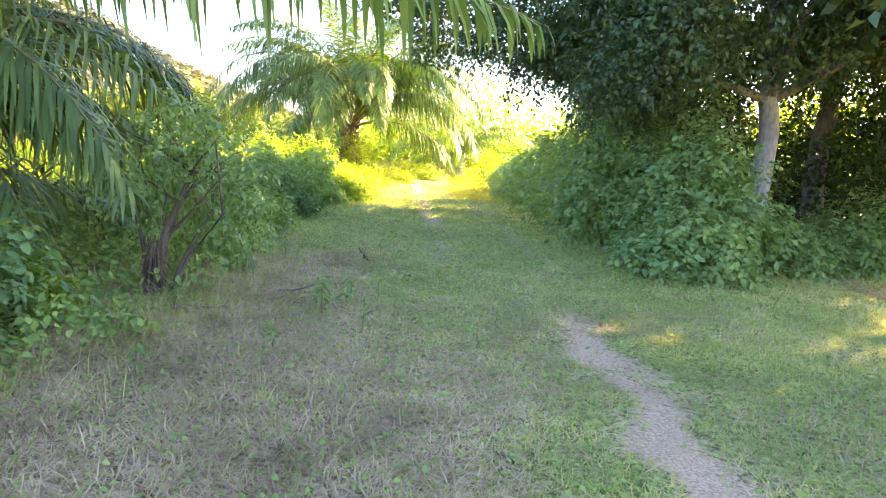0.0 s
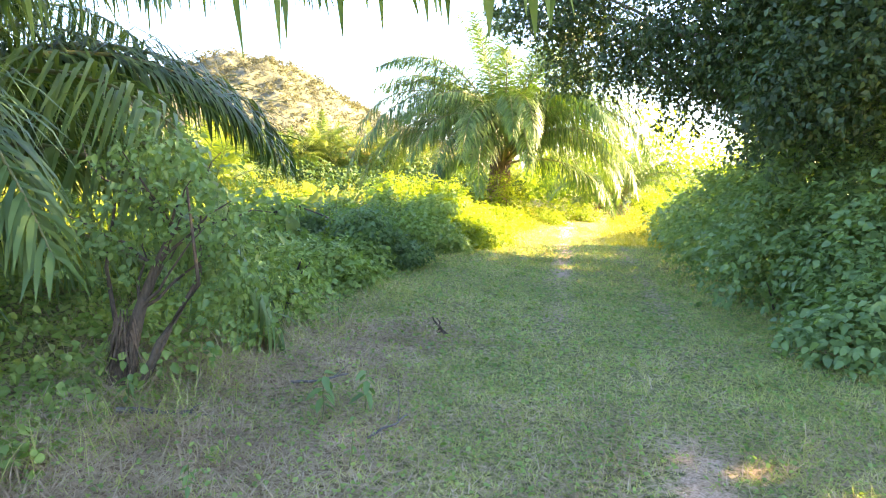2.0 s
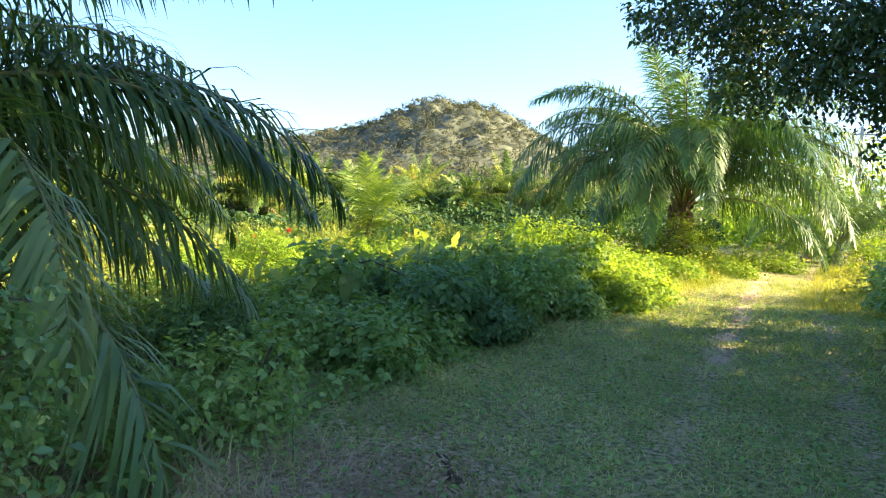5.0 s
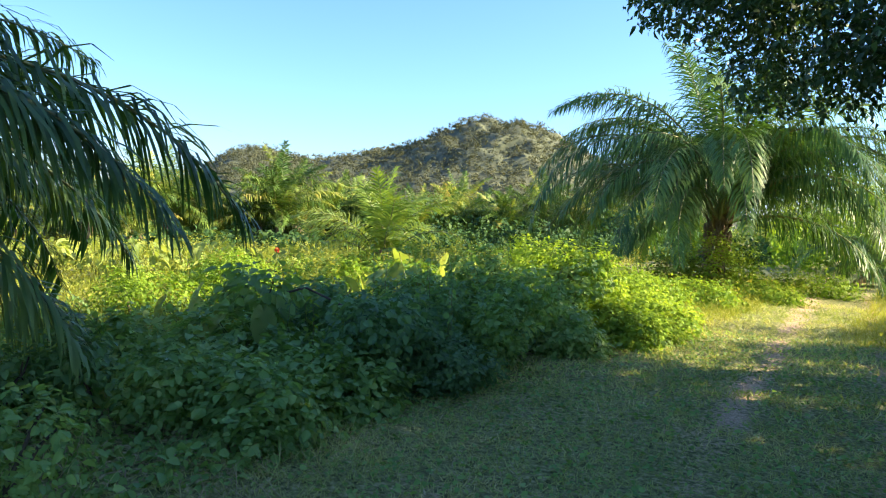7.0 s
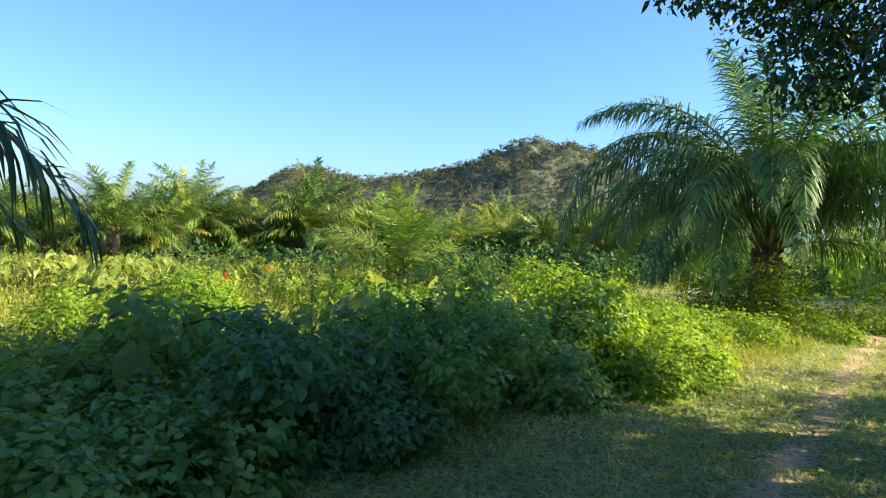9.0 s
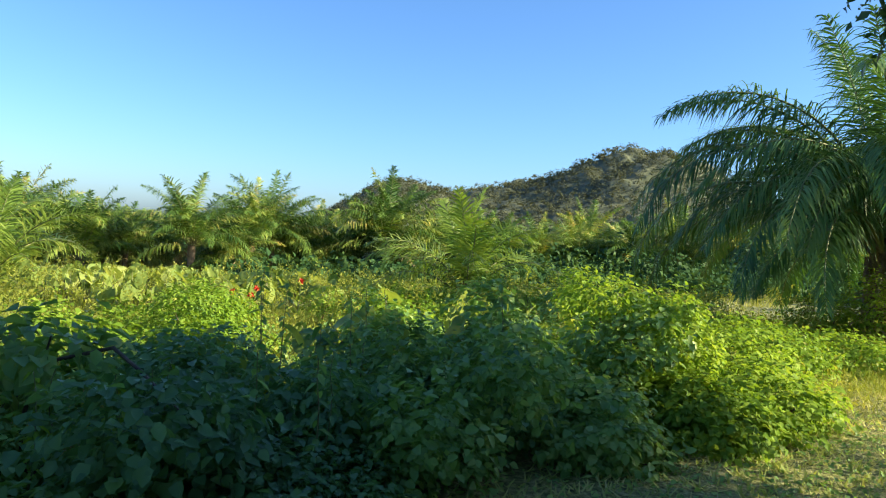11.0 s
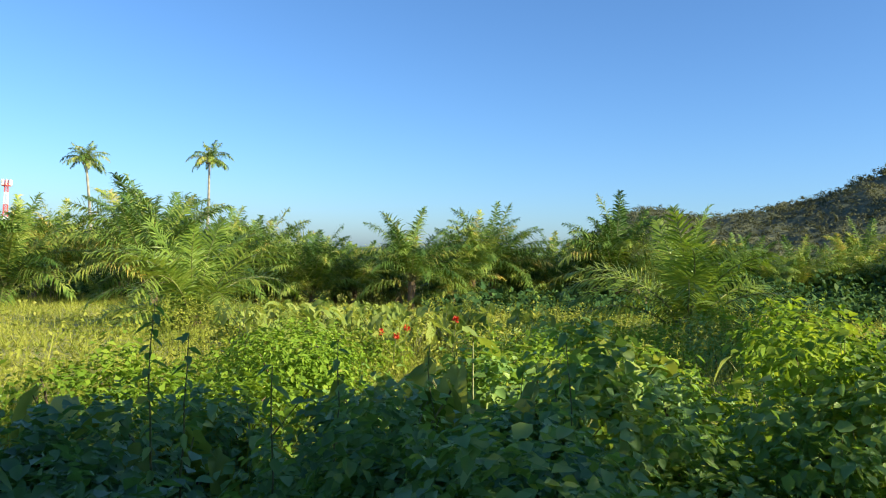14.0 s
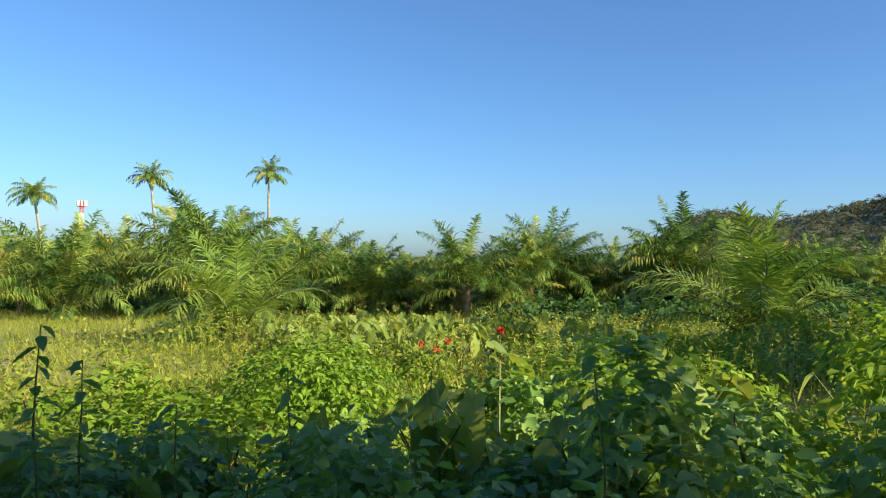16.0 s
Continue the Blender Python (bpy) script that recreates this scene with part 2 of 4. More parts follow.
def blades(P, D, L, W, rng, lean=0.5, bent=False):
    """Grass blades: one straight tapering face each, or two where they bend over."""
    n = len(P)
    a = rng.uniform(0, 2 * np.pi, n)
    S = np.stack([np.cos(a), np.sin(a), np.zeros(n)], 1) * np.broadcast_to(W, n)[:, None] * 0.5
    L = np.broadcast_to(L, n)[:, None]
    side = np.stack([-np.sin(a), np.cos(a), np.zeros(n)], 1)
    tip = P + D * L + side * L * lean * rng.uniform(-0.5, 1, (n, 1)) - np.array([0, 0, 1]) * L * 0.12
    if not bent:
        V = np.stack([P - S, P + S, tip + S * 0.2, tip - S * 0.2], 1).reshape(-1, 3)
        return V, np.arange(n)[:, None] * 4 + [0, 1, 2, 3]
    mid = P + D * L * 0.55
    V = np.stack([P - S, P + S, mid + S * 0.8, mid - S * 0.8, tip + S * 0.1, tip - S * 0.1], 1).reshape(-1, 3)
    k = np.arange(n)[:, None] * 6
    return V, np.concatenate([k + [0, 1, 2, 3], k + [3, 2, 4, 5]])


def tube(path, radii, sides=6):
    """A tapered tube along a path."""
    path = np.asarray(path, float)
    radii = np.broadcast_to(radii, len(path))
    tan = unit(np.gradient(path, axis=0))
    ref = np.where(np.abs(tan[:, 2:3]) > 0.9, [[1.0, 0, 0]], [[0, 0, 1.0]])
    u = unit(np.cross(tan, ref))
    w = np.cross(tan, u)
    a = np.linspace(0, 2 * np.pi, sides, endpoint=False)
    V = (path[:, None] + radii[:, None, None] * (np.cos(a)[None, :, None] * u[:, None] + np.sin(a)[None, :, None] * w[:, None])).reshape(-1, 3)
    k, j = np.meshgrid(np.arange(len(path) - 1), np.arange(sides), indexing="ij")
    F = np.stack([k * sides + j, k * sides + (j + 1) % sides, (k + 1) * sides + (j + 1) % sides, (k + 1) * sides + j], -1).reshape(-1, 4)
    return V, F


def wiggle(a, b, n, amount, rng):
    """A bent path from a to b."""
    s = np.linspace(0, 1, n)[:, None]
    p = np.asarray(a) * (1 - s) + np.asarray(b) * s
    d = np.cumsum(rng.normal(0, amount / n ** 0.5, (n, 3)), 0)
    return p + (d - d[:1]) * s ** 0.5


def fbm(x, y, scale, seed=0):
    """Smooth noise of a plane, -1 to 1."""
    r = np.random.default_rng(seed)
    z = 0
    for k in range(6):
        a, ph, f = r.uniform(0, 2 * np.pi), r.uniform(0, 6.28), (0.6 + 0.35 * k) / scale
        z = z + np.sin((x * np.cos(a) + y * np.sin(a)) * 6.28 * f + ph + 1.7 * np.sin((x * np.sin(a) - y * np.cos(a)) * 4 * f)) / (1 + 0.5 * k)
    return z / 2.6


# ---- ground ----
def ground_z(x, y):
    x, y = np.asarray(x, float), np.asarray(y, float)
    s = np.clip(-x - 4.0, 0, 58)
    z = -0.043 * s * s / (s + 1.5)
    z = z + 0.03 * fbm(x, y, 4.0, 1) + 0.012 * fbm(x, y, 0.9, 2)
    far = np.clip((np.hypot(x, y) - 60) / 400, 0, 1)
    return z + 0.8 * far * fbm(x, y, 160, 3)


def bare_soil(x, y):
    """Where feet and wheels have worn the turf away."""
    line = 1.35 + 0.16 * fbm(x * 0, y, 2.2, 12) - 0.06 * np.abs(y - 4.2) ** 1.2 * np.sign(y - 4.2) * 0.6
    a = np.exp(-((x - line) / (0.27 + 0.16 * fbm(x, y, 1.1, 5))) ** 2) * np.clip((7.6 - y) / 1.5, 0, 1) * np.clip(1.0 + 0.4 * fbm(x, y, 0.8, 14), 0.5, 1.2)
    rut = -0.1 - 0.075 * (y - 12)
    b = 0.8 * (np.exp(-((x - rut) / 0.22) ** 2) + 0.75 * np.exp(-((x - rut - 1.3) / 0.2) ** 2)) * np.clip((y - 7.5) / 4, 0, 1) * (0.75 + 0.5 * fbm(x, y, 2, 6))
    c = 0.3 * np.exp(-((x + 0.75) / 0.8) ** 2 - ((y - 26) / 2.5) ** 2)
    return np.clip(a + b + c, 0, 1)


def dry_turf(x, y):
    a = np.exp(-((x + 1.3) / 1.3) ** 2 - ((y - 3.6) / 2.6) ** 2) + 0.75 * np.exp(-((x + 1.7) / 1.0) ** 2 - ((y - 8) / 2.2) ** 2)
    return np.clip(0.95 * a + 0.3 + 0.4 * fbm(x, y, 2.2, 8), 0, 1) * np.clip(1.35 - y / 15, 0.2, 1)


def spread(lo, hi, step, far):
    c = list(np.arange(lo, hi + step / 2, step))
    d, g = step, []
    p = hi
    while p < far:
        d *= 1.16
        p += d
        g.append(p)
    q = [lo + hi - v for v in g]
    return np.array(q[::-1] + c + g)


gx, gy = spread(-6.5, 5.5, 0.12, 3500), spread(-1.0, 24.0, 0.14, 3500)
GX, GY = np.meshgrid(gx, gy, indexing="ij")
verts = np.stack([GX, GY, ground_z(GX, GY)], -1).reshape(-1, 3)
ny = len(gy)
a, b = np.meshgrid(np.arange(len(gx) - 1), np.arange(ny - 1), indexing="ij")
quads = np.stack([a * ny + b, (a + 1) * ny + b, (a + 1) * ny + b + 1, a * ny + b + 1], -1).reshape(-1, 4)
me = raw_mesh("ground", verts, quads, M_TURF, True)
wear = me.color_attributes.new("wear", "FLOAT_COLOR", "POINT")
fx, fy = verts[:, 0], verts[:, 1]
wear.data.foreach_set("color", np.stack([bare_soil(fx, fy), dry_turf(fx, fy), 0 * fx, 0 * fx + 1], 1).astype(np.float32).ravel())
tagged(new("ground", me), "worn green and straw coloured turf on a level track", "ground", kind="structure")


# ---- hills ----
def hill_height(x, y):
    """Two wooded hills: a steep main dome with spurs and a lower ridge beyond."""
    def dome(cx, cy, h, sx, sy, turn):
        c, s = math.cos(radians(turn)), math.sin(radians(turn))
        u, v = (x - cx) * c + (y - cy) * s, -(x - cx) * s + (y - cy) * c
        return h * np.exp(-((u / sx) ** 2 + (v / sy) ** 2))
    z = dome(-279, 493, 48, 57, 100, 29) + dome(-236, 529, 33, 56, 100, 25) + dome(-337, 457, 25, 64, 100, 36)
    z = z + dome(-429, 395, 32, 41, 100, 47) + dome(-381, 440, 16, 51, 100, 42) + dome(-183, 583, 25, 66, 100, 19)
    spur = fbm(x, y, 110, 21)
    return z * (1 + 0.05 * spur + 0.045 * fbm(x, y, 55, 24)) + 0.05 * z * fbm(x, y, 30, 22) - 4


def soft_noise(shape, rng, times):
    """Random values of a grid, smoothed a few times, spread 0 to 1."""
    a = rng.uniform(0, 1, shape)
    for k in range(times):
        a = (a + np.roll(a, 1, 0) + np.roll(a, -1, 0)) / 3
        a = (a + np.roll(a, 1, 1) + np.roll(a, -1, 1)) / 3
    return (a - a.min()) / (a.max() - a.min())


rng = np.random.default_rng(7)
hx, hy = np.linspace(-640, 0, 300), np.linspace(260, 720, 190)
HX, HY = np.meshgrid(hx, hy, indexing="ij")
canopy = 4.0 * soft_noise(HX.shape, rng, 1) + 7.5 * soft_noise(HX.shape, rng, 4)
hv = np.stack([HX + rng.normal(0, 0.5, HX.shape), HY + rng.normal(0, 0.5, HX.shape), hill_height(HX, HY) - 4 + canopy], -1).reshape(-1, 3)
n = len(hy)
a, b = np.meshgrid(np.arange(len(hx) - 1), np.arange(n - 1), indexing="ij")
hill = thing("wooded_hill", (0, 0, 0), "steep hill covered in dry green forest beyond the grove", "hill", kind="structure")
part("hillside", raw_mesh("hillside", hv, np.stack([a * n + b, (a + 1) * n + b, (a + 1) * n + b + 1, a * n + b + 1], -1).reshape(-1, 4), M_CANOPY, True), hill)


def crown_clumps(cx, cy, cz, r, h, count, size, rng):
    """Loose leaf sprays in uneven crowns, for woods too far off to tell leaves apart."""
    k = np.repeat(np.arange(len(cx)), count)
    d = unit(rng.normal(0, 1, (len(k), 3)))
    d[:, 2] = np.abs(d[:, 2]) * 1.1 - 0.25
    s = rng.uniform(0.4, 1.05, (len(k), 1))
    P = np.stack([cx[k], cy[k], cz[k]], 1) + d * s * np.stack([r[k], r[k], h[k]], 1)
    N = unit(d + rng.normal(0, 0.35, d.shape) + [0, 0, 0.6])
    D = rng.normal(0, 1, d.shape)
    L = size * rng.uniform(0.6, 1.3, len(k))
    return small_leaves(P, N, D, L, L * 0.8, 0.25)


wx, wy = rng.uniform(-620, -20, 30000), rng.uniform(270, 700, 30000)
wz = hill_height(wx, wy)
keep = (wz > 4) & (wz > hill_height(wx * 0.97, wy * 0.97) * 0.93 - 4)
wx, wy, wz = wx[keep][:8500], wy[keep][:8500], wz[keep][:8500]
r = rng.uniform(1.2, 2.6, len(wx))
part("forest", raw_mesh("forest", *crown_clumps(wx, wy, wz + 1.5 + rng.uniform(0, 3, len(wx)) ** 1.4, r * 1.15, r * 1.2, 13, 1.0, rng), M_FOREST), thing("hill_forest", (0, 0, 0), "mixed dry green forest covering the hills", "forest", kind="stuff"))


# ---- palms ----
def frond_mesh(name, length, elev, drop, pairs, leaflet, width, seed, mat, segs=3, hang=0.8, bare=0.14, stalk=0.035):
    """A feather frond that leaves the crown along +x at an elevation and arches over."""
    rng = np.random.default_rng(seed)
    n = 15
    s = np.linspace(0, 1, n)
    th = radians(elev) - radians(drop) * s ** 1.2
    side = np.cumsum(rng.normal(0, 0.012, n))
    step = np.stack([np.cos(th), side, np.sin(th)], 1) * length / (n - 1)
    path = np.concatenate([[[0, 0, 0]], np.cumsum(step, 0)[:-1]])
    rv, rf = tube(path, stalk * (1.05 - s * 0.92), 4)
    u = np.repeat(np.linspace(bare, 0.995, pairs), 2) + rng.normal(0, 0.004, pairs * 2)
    u = np.clip(u, bare, 0.999)
    sg = np.tile([1.0, -1.0], pairs)
    k = np.clip((u * (n - 1)).astype(int), 0, n - 2)
    f = (u * (n - 1) - k)[:, None]
    P = path[k] * (1 - f) + path[k + 1] * f
    T = unit(path[k + 1] - path[k])
    Y = np.array([0, 1.0, 0])
    UP = np.cross(T, Y)
    UP = np.where(UP[:, 2:3] < 0, -UP, UP)
    e = np.clip((u - bare) / (1 - bare), 0, 1)
    ll = leaflet * (0.5 + 0.5 * np.sin(np.pi * np.clip(e * 0.75 + 0.18, 0, 1))) * (1 - 0.55 * e ** 4) * rng.uniform(0.82, 1.12, len(u))
    fwd = 0.35 + 0.75 * e
    lift = rng.choice([0.75, 0.25, -0.3], len(u)) + rng.normal(0, 0.15, len(u))
    fwd = fwd + rng.normal(0, 0.16, len(u))
    d = unit(sg[:, None] * Y + T * fwd[:, None] + UP * lift[:, None])
    pts, p = [P], P
    g = np.array([0, 0, -1.0])
    droop = rng.uniform(0.25, 1.7, (len(u), 1)) * hang
    for j in range(segs):
        dd = unit(d + g * droop * ((j + 0.35) / segs) ** 1.2 * 2.0)
        p = p + dd * ll[:, None] / segs
        pts.append(p)
    W = unit(np.cross(d, UP + 0.35 * sg[:, None] * Y))
    W = np.where(np.isnan(W), T, W)
    taper = [0.55, 1.0, 0.75, 0.08] if segs == 3 else [0.7, 1.0, 0.1]
    V = np.stack([q for j, p in enumerate(pts) for q in (p - W * width * 0.5 * taper[j], p + W * width * 0.5 * taper[j])], 1)
    m = 2 * (segs + 1)
    i = np.arange(len(u))[:, None] * m
    F = np.concatenate([i + [2 * j, 2 * j + 1, 2 * j + 3, 2 * j + 2] for j in range(segs)])
    V, F = V.reshape(-1, 3), F
    nf = len(F)
    v, q = join([(V, F), (rv, rf)])
    me = raw_mesh(name, v, q, mat)
    me.materials.append(M_RACHIS)
    idx = np.zeros(len(q), np.int32)
    idx[nf:] = 1
    me.polygons.foreach_set("material_index", idx)
    return me


def frond_set(kind, length, pairs, leaflet, width, mat, segs, seeds=2, hang=0.8, stalk=0.035, lift=0.0, spear=(86, 40, 0.85), arch=((72, 95, 1.0), (56, 118, 1.02), (36, 106, 1.0), (14, 80, 0.92))):
    """Fronds at five elevations, upright spear leaves down to hanging ones."""
    return [[frond_mesh(kind, length * f, el + lift, dr, pairs, leaflet, width, 10 * j + k, mat, segs, hang, 0.14, stalk)
             for k in range(seeds)] for j, (el, dr, f) in enumerate([spear, *arch])]


def palm_trunk_mesh(height, r, rng):
    """An oil palm's stem, rough with the stumps of cut fronds."""
    r = r * 0.8
    n = max(4, int(height / 0.14))
    z = np.linspace(-0.15, height, n)
    pieces = [tube(np.stack([0 * z, 0 * z, z], 1), r * (1.05 - 0.15 * z / max(height, 0.1)) + rng.uniform(-0.02, 0.02, n), 10)]
    for k in range(int(16 + height * 34)):
        a, zz = k * 2.399, rng.uniform(0.05, height)
        o = np.array([math.cos(a), math.sin(a), 0])
        p0 = o * r * 0.8 + [0, 0, zz]
        p1 = p0 + o * r * 0.45 + [0, 0, 0.2 + 0.1 * rng.random()]
        pieces.append(tube([p0, (p0 + p1) / 2 + o * 0.05, p1], [0.07, 0.055, 0.03], 4))
    v, f = join(pieces)
    return raw_mesh("trunk", v, f, M_PALM_TRUNK)


def palm(name, at, sets, counts, height, r, label, group="", seed=0, tilt=8, dry=0, dry_set=None, trunk_mesh=None, scale=1.0):
    rng = np.random.default_rng(seed)
    ob = thing(name, at, label, "palm", group, rng.uniform(0, 360))
    ob.scale = (scale,) * 3
    part("trunk", trunk_mesh or palm_trunk_mesh(height, r, rng), ob)
    az = rng.uniform(0, 360)
    for j, c in enumerate(counts):
        for k in range(c):
            az += 137.5 + rng.normal(0, 9)
            o = np.array([math.cos(radians(az)), math.sin(radians(az))]) * r * 0.55
            m = pose(o[0], o[1], height - 0.05 - 0.06 * j, rng.normal(0, tilt), rng.normal(0, tilt * 0.7), az)
            part("frond", sets[j][rng.integers(len(sets[j]))], ob, "", m @ Matrix.Scale(rng.uniform(0.86, 1.1), 4))
    for k in range(dry):
        az += 137.5
        part("dry_frond", dry_set[4][k % len(dry_set[4])], ob, "withered brown frond", pose(0, 0, height - 0.3, rng.normal(0, 12), 38 + rng.normal(0, 12), az))
    return ob


NEAR = frond_set("frond", 5.0, 125, 0.95, 0.03, M_PALM, 3, 3, 1.25, 0.04, 0, (86, 45, 0.95), ((76, 116, 1.1), (64, 142, 1.14), (46, 132, 1.06), (22, 104, 0.85)))
HEAVY = frond_set("frond", 4.9, 130, 0.98, 0.034, M_PALM, 3, 4, 1.5, 0.04)
YOUNG = frond_set("frond", 2.8, 60, 0.55, 0.03, M_PALM_YOUNG, 3, 2, 0.3, 0.022, 8)
FAR = frond_set("frond", 4.3, 70, 0.8, 0.048, M_PALM_FAR, 2, 3, 0.9, 0.03, 2, (86, 42, 0.95), ((77, 70, 1.0), (64, 96, 1.0), (46, 104, 0.97), (18, 85, 0.88)))
DRY = frond_set("dry_frond", 3.4, 40, 0.6, 0.045, M_DRY, 3, 2, 1.2, 0.03)
COCO = frond_set("frond", 3.2, 34, 0.75, 0.075, M_PALM_FAR, 2, 2, 1.5, 0.05, -6)

G = lambda x, y: float(ground_z(x, y))
# the palm beside the end of the track, and the two over the near edge
palm("oil_palm", (-4.0, 29.4, G(-4, 29.4)), NEAR, (6, 18, 28, 18, 3), 1.85, 0.3, "spreading oil palm with arching green fronds beside the track", seed=3, dry=1, dry_set=DRY, scale=1.17)
palm("oil_palm", (-6.9, 7.3, G(-6.9, 7.3)), HEAVY, (8, 22, 24, 12, 3), 1.05, 0.34, "dark green oil palm with drooping fronds among weeds", seed=5, scale=1.12)
over = palm("oil_palm", (-4.9, 2.3, G(-4.9, 2.3)), NEAR, (4, 7, 5, 0, 0), 2.2, 0.36, "oil palm leaning a long frond over the turf", seed=11)
for k, (turn, elev, length) in enumerate([(18, 11, 5.5), (31, 14, 4.0)]):
    part("frond", frond_mesh("frond", length, elev, 26, 84, 0.84, 0.046, 90 + k, M_PALM, 3, 2.6), over, "", over.matrix_basis.inverted() @ pose(-4.7, 2.3, 2.17, 0, 0, turn))
palm("oil_palm", (0.2, 36.5, 0), NEAR, (3, 5, 6, 7, 5), 1.1, 0.32, "oil palm with withered lower fronds behind the track's end", seed=13, dry=10, dry_set=DRY, scale=0.8)
palm("young_palm", (-14.4, 27.4, G(-14.4, 27.4)), YOUNG, (3, 5, 6, 4, 1), 0.3, 0.16, "young yellow-green palm among tall weeds", seed=17, scale=1.3)
palm("young_palm", (-21.8, 16.8, G(-21.8, 16.8)), YOUNG, (3, 6, 7, 7, 4), 0.2, 0.14, "young yellow-green palm at the meadow's edge", seed=19, scale=1.3)

# the grove behind the meadow: a few palms built whole, then set out as copies
rng = np.random.default_rng(23)
grove = []
for k, (h, c) in enumerate([(0.7, (4, 9, 9, 6, 2)), (1.4, (3, 9, 10, 7, 3)), (1.0, (4, 9, 9, 5, 2)), (1.9, (3, 9, 10, 7, 3))]):
    o = palm("grove_palm", (-60 - 3 * k, 30 + 6 * k, G(-60 - 3 * k, 30 + 6 * k)), FAR, c, h, 0.3, "sunlit oil palm in the plantation row", "palms of the grove", seed=30 + k, dry=1, dry_set=DRY, trunk_mesh=raw_mesh("trunk", *tube([[0, 0, -0.2], [0, 0, h * 0.4], [0.05, 0, h * 0.75], [0.05, 0.05, h]], [0.24, 0.2, 0.24, 0.18], 9), M_PALM_TRUNK), scale=0.72)
    grove.append(o)
spots = []
for k in range(58):                                  # front row, from beyond the meadow round to the track's end
    s = k / 57
    az = radians(100 - 84 * s)
    d = 57 - 17 * math.sin(math.pi * min(1, s * 1.05)) ** 2 + (7 if s < 0.3 else 0)
    spots.append((az, d + rng.uniform(-3, 3), 1.0))
for k in range(58):
    s = k / 57
    spots.append((radians(104 - 90 * s), 72 + rng.uniform(-7, 9), 1.1))
for az, d, f in spots:
    x, y = -0.5 - math.sin(az) * d, 12 + math.cos(az) * d
    if abs(x) < 3 or (y > 60 and x > -3):
        continue
    o = grove[rng.integers(4)]
    low = min(1, max(0, (math.degrees(az) - 48) / 12))
    copy_thing(o, pose(x, y, G(x, y), 0, 0, rng.uniform(0, 360))).scale = (f * rng.uniform(0.55, 1.1) * (0.98 - 0.12 * low),) * 3

for x, y, f in [(-45.6, 18.0, 1.35), (-49.5, 25.0, 1.05), (-52.0, 30.0, 0.95), (-50.0, 8.5, 1.0), (-38.0, 8.0, 0.9), (-47.0, 13.5, 0.95), (-56.0, 35.0, 1.0), (-42.0, 4.0, 1.1), (-34.0, 3.0, 0.8), (-38.5, 17.6, 1.2), (-40.5, 21.0, 1.1), (-42.5, 23.6, 1.05), (-40.0, 11.5, 1.1)]:
    copy_thing(grove[int(-x) % 4], pose(x, y, G(x, y), 0, 0, 40 * x)).scale = (f,) * 3


def coconut(at, height, lean, seed):
    rng = np.random.default_rng(seed)
    ob = thing("coconut_palm", at, "tall slender coconut palm with a pale bare trunk", "palm", "coconut palms above the grove")
    s = np.linspace(0, 1, 16)
    path = np.stack([lean[0] * s ** 1.6, lean[1] * s ** 1.6 + 0.25 * np.sin(s * 4), height * s], 1)
    part("trunk", raw_mesh("trunk", *tube(path, 0.22 - 0.1 * s, 8), M_COCO_TRUNK, True), ob)
    az = 0
    for j, c in enumerate((3, 5, 5, 5, 5)):
        for k in range(c):
            az += 137.5
            part("frond", COCO[j][k % 2], ob, "", pose(*path[-1], rng.normal(0, 8), rng.normal(0, 8), az) @ Matrix.Scale(rng.uniform(0.75, 1.05), 4))
    for k in range(6):
        me = raw_mesh("coconut", *tube([[0, 0, -0.16], [0, 0, -0.1], [0, 0, 0], [0, 0, 0.1], [0, 0, 0.16]], [0.02, 0.1, 0.14, 0.1, 0.02], 6), M_DRY, True)
        part("coconut", me, ob, "", pose(path[-1][0] + 0.3 * math.cos(k), path[-1][1] + 0.3 * math.sin(k), path[-1][2] - 0.3))


coconut((-95.3, 5.3, -3), 10.9, (0.4, -0.6), 1)
coconut((-95.4, 17.0, -3), 13.4, (0.3, -0.4), 2)
coconut((-93.9, 29.4, -3), 14.5, (0.2, 0.5), 3)


# ---- broadleaf trees and bushes ----
def blob_points(blobs, n, rng, shell=0.45):
    """Points and outward ways in the outer part of a set of ellipsoids."""
    w = np.array([b[3] * b[4] + b[4] * b[5] + b[3] * b[5] for b in blobs])
    k = rng.choice(len(blobs), n, p=w / w.sum())
    B = np.array(blobs, float)[k]
    d = unit(rng.normal(0, 1, (n, 3)))
    lump = 1 + 0.16 * np.sin(d[:, :1] * 7 + k[:, None]) * np.sin(d[:, 1:2] * 6 + 2 * k[:, None]) + 0.1 * np.sin(d[:, 2:3] * 13 + k[:, None])
    r = (1 - shell * rng.uniform(0, 1, (n, 1)) ** 1.6) * lump
    return B[:, :3] + d * r * B[:, 3:6], d


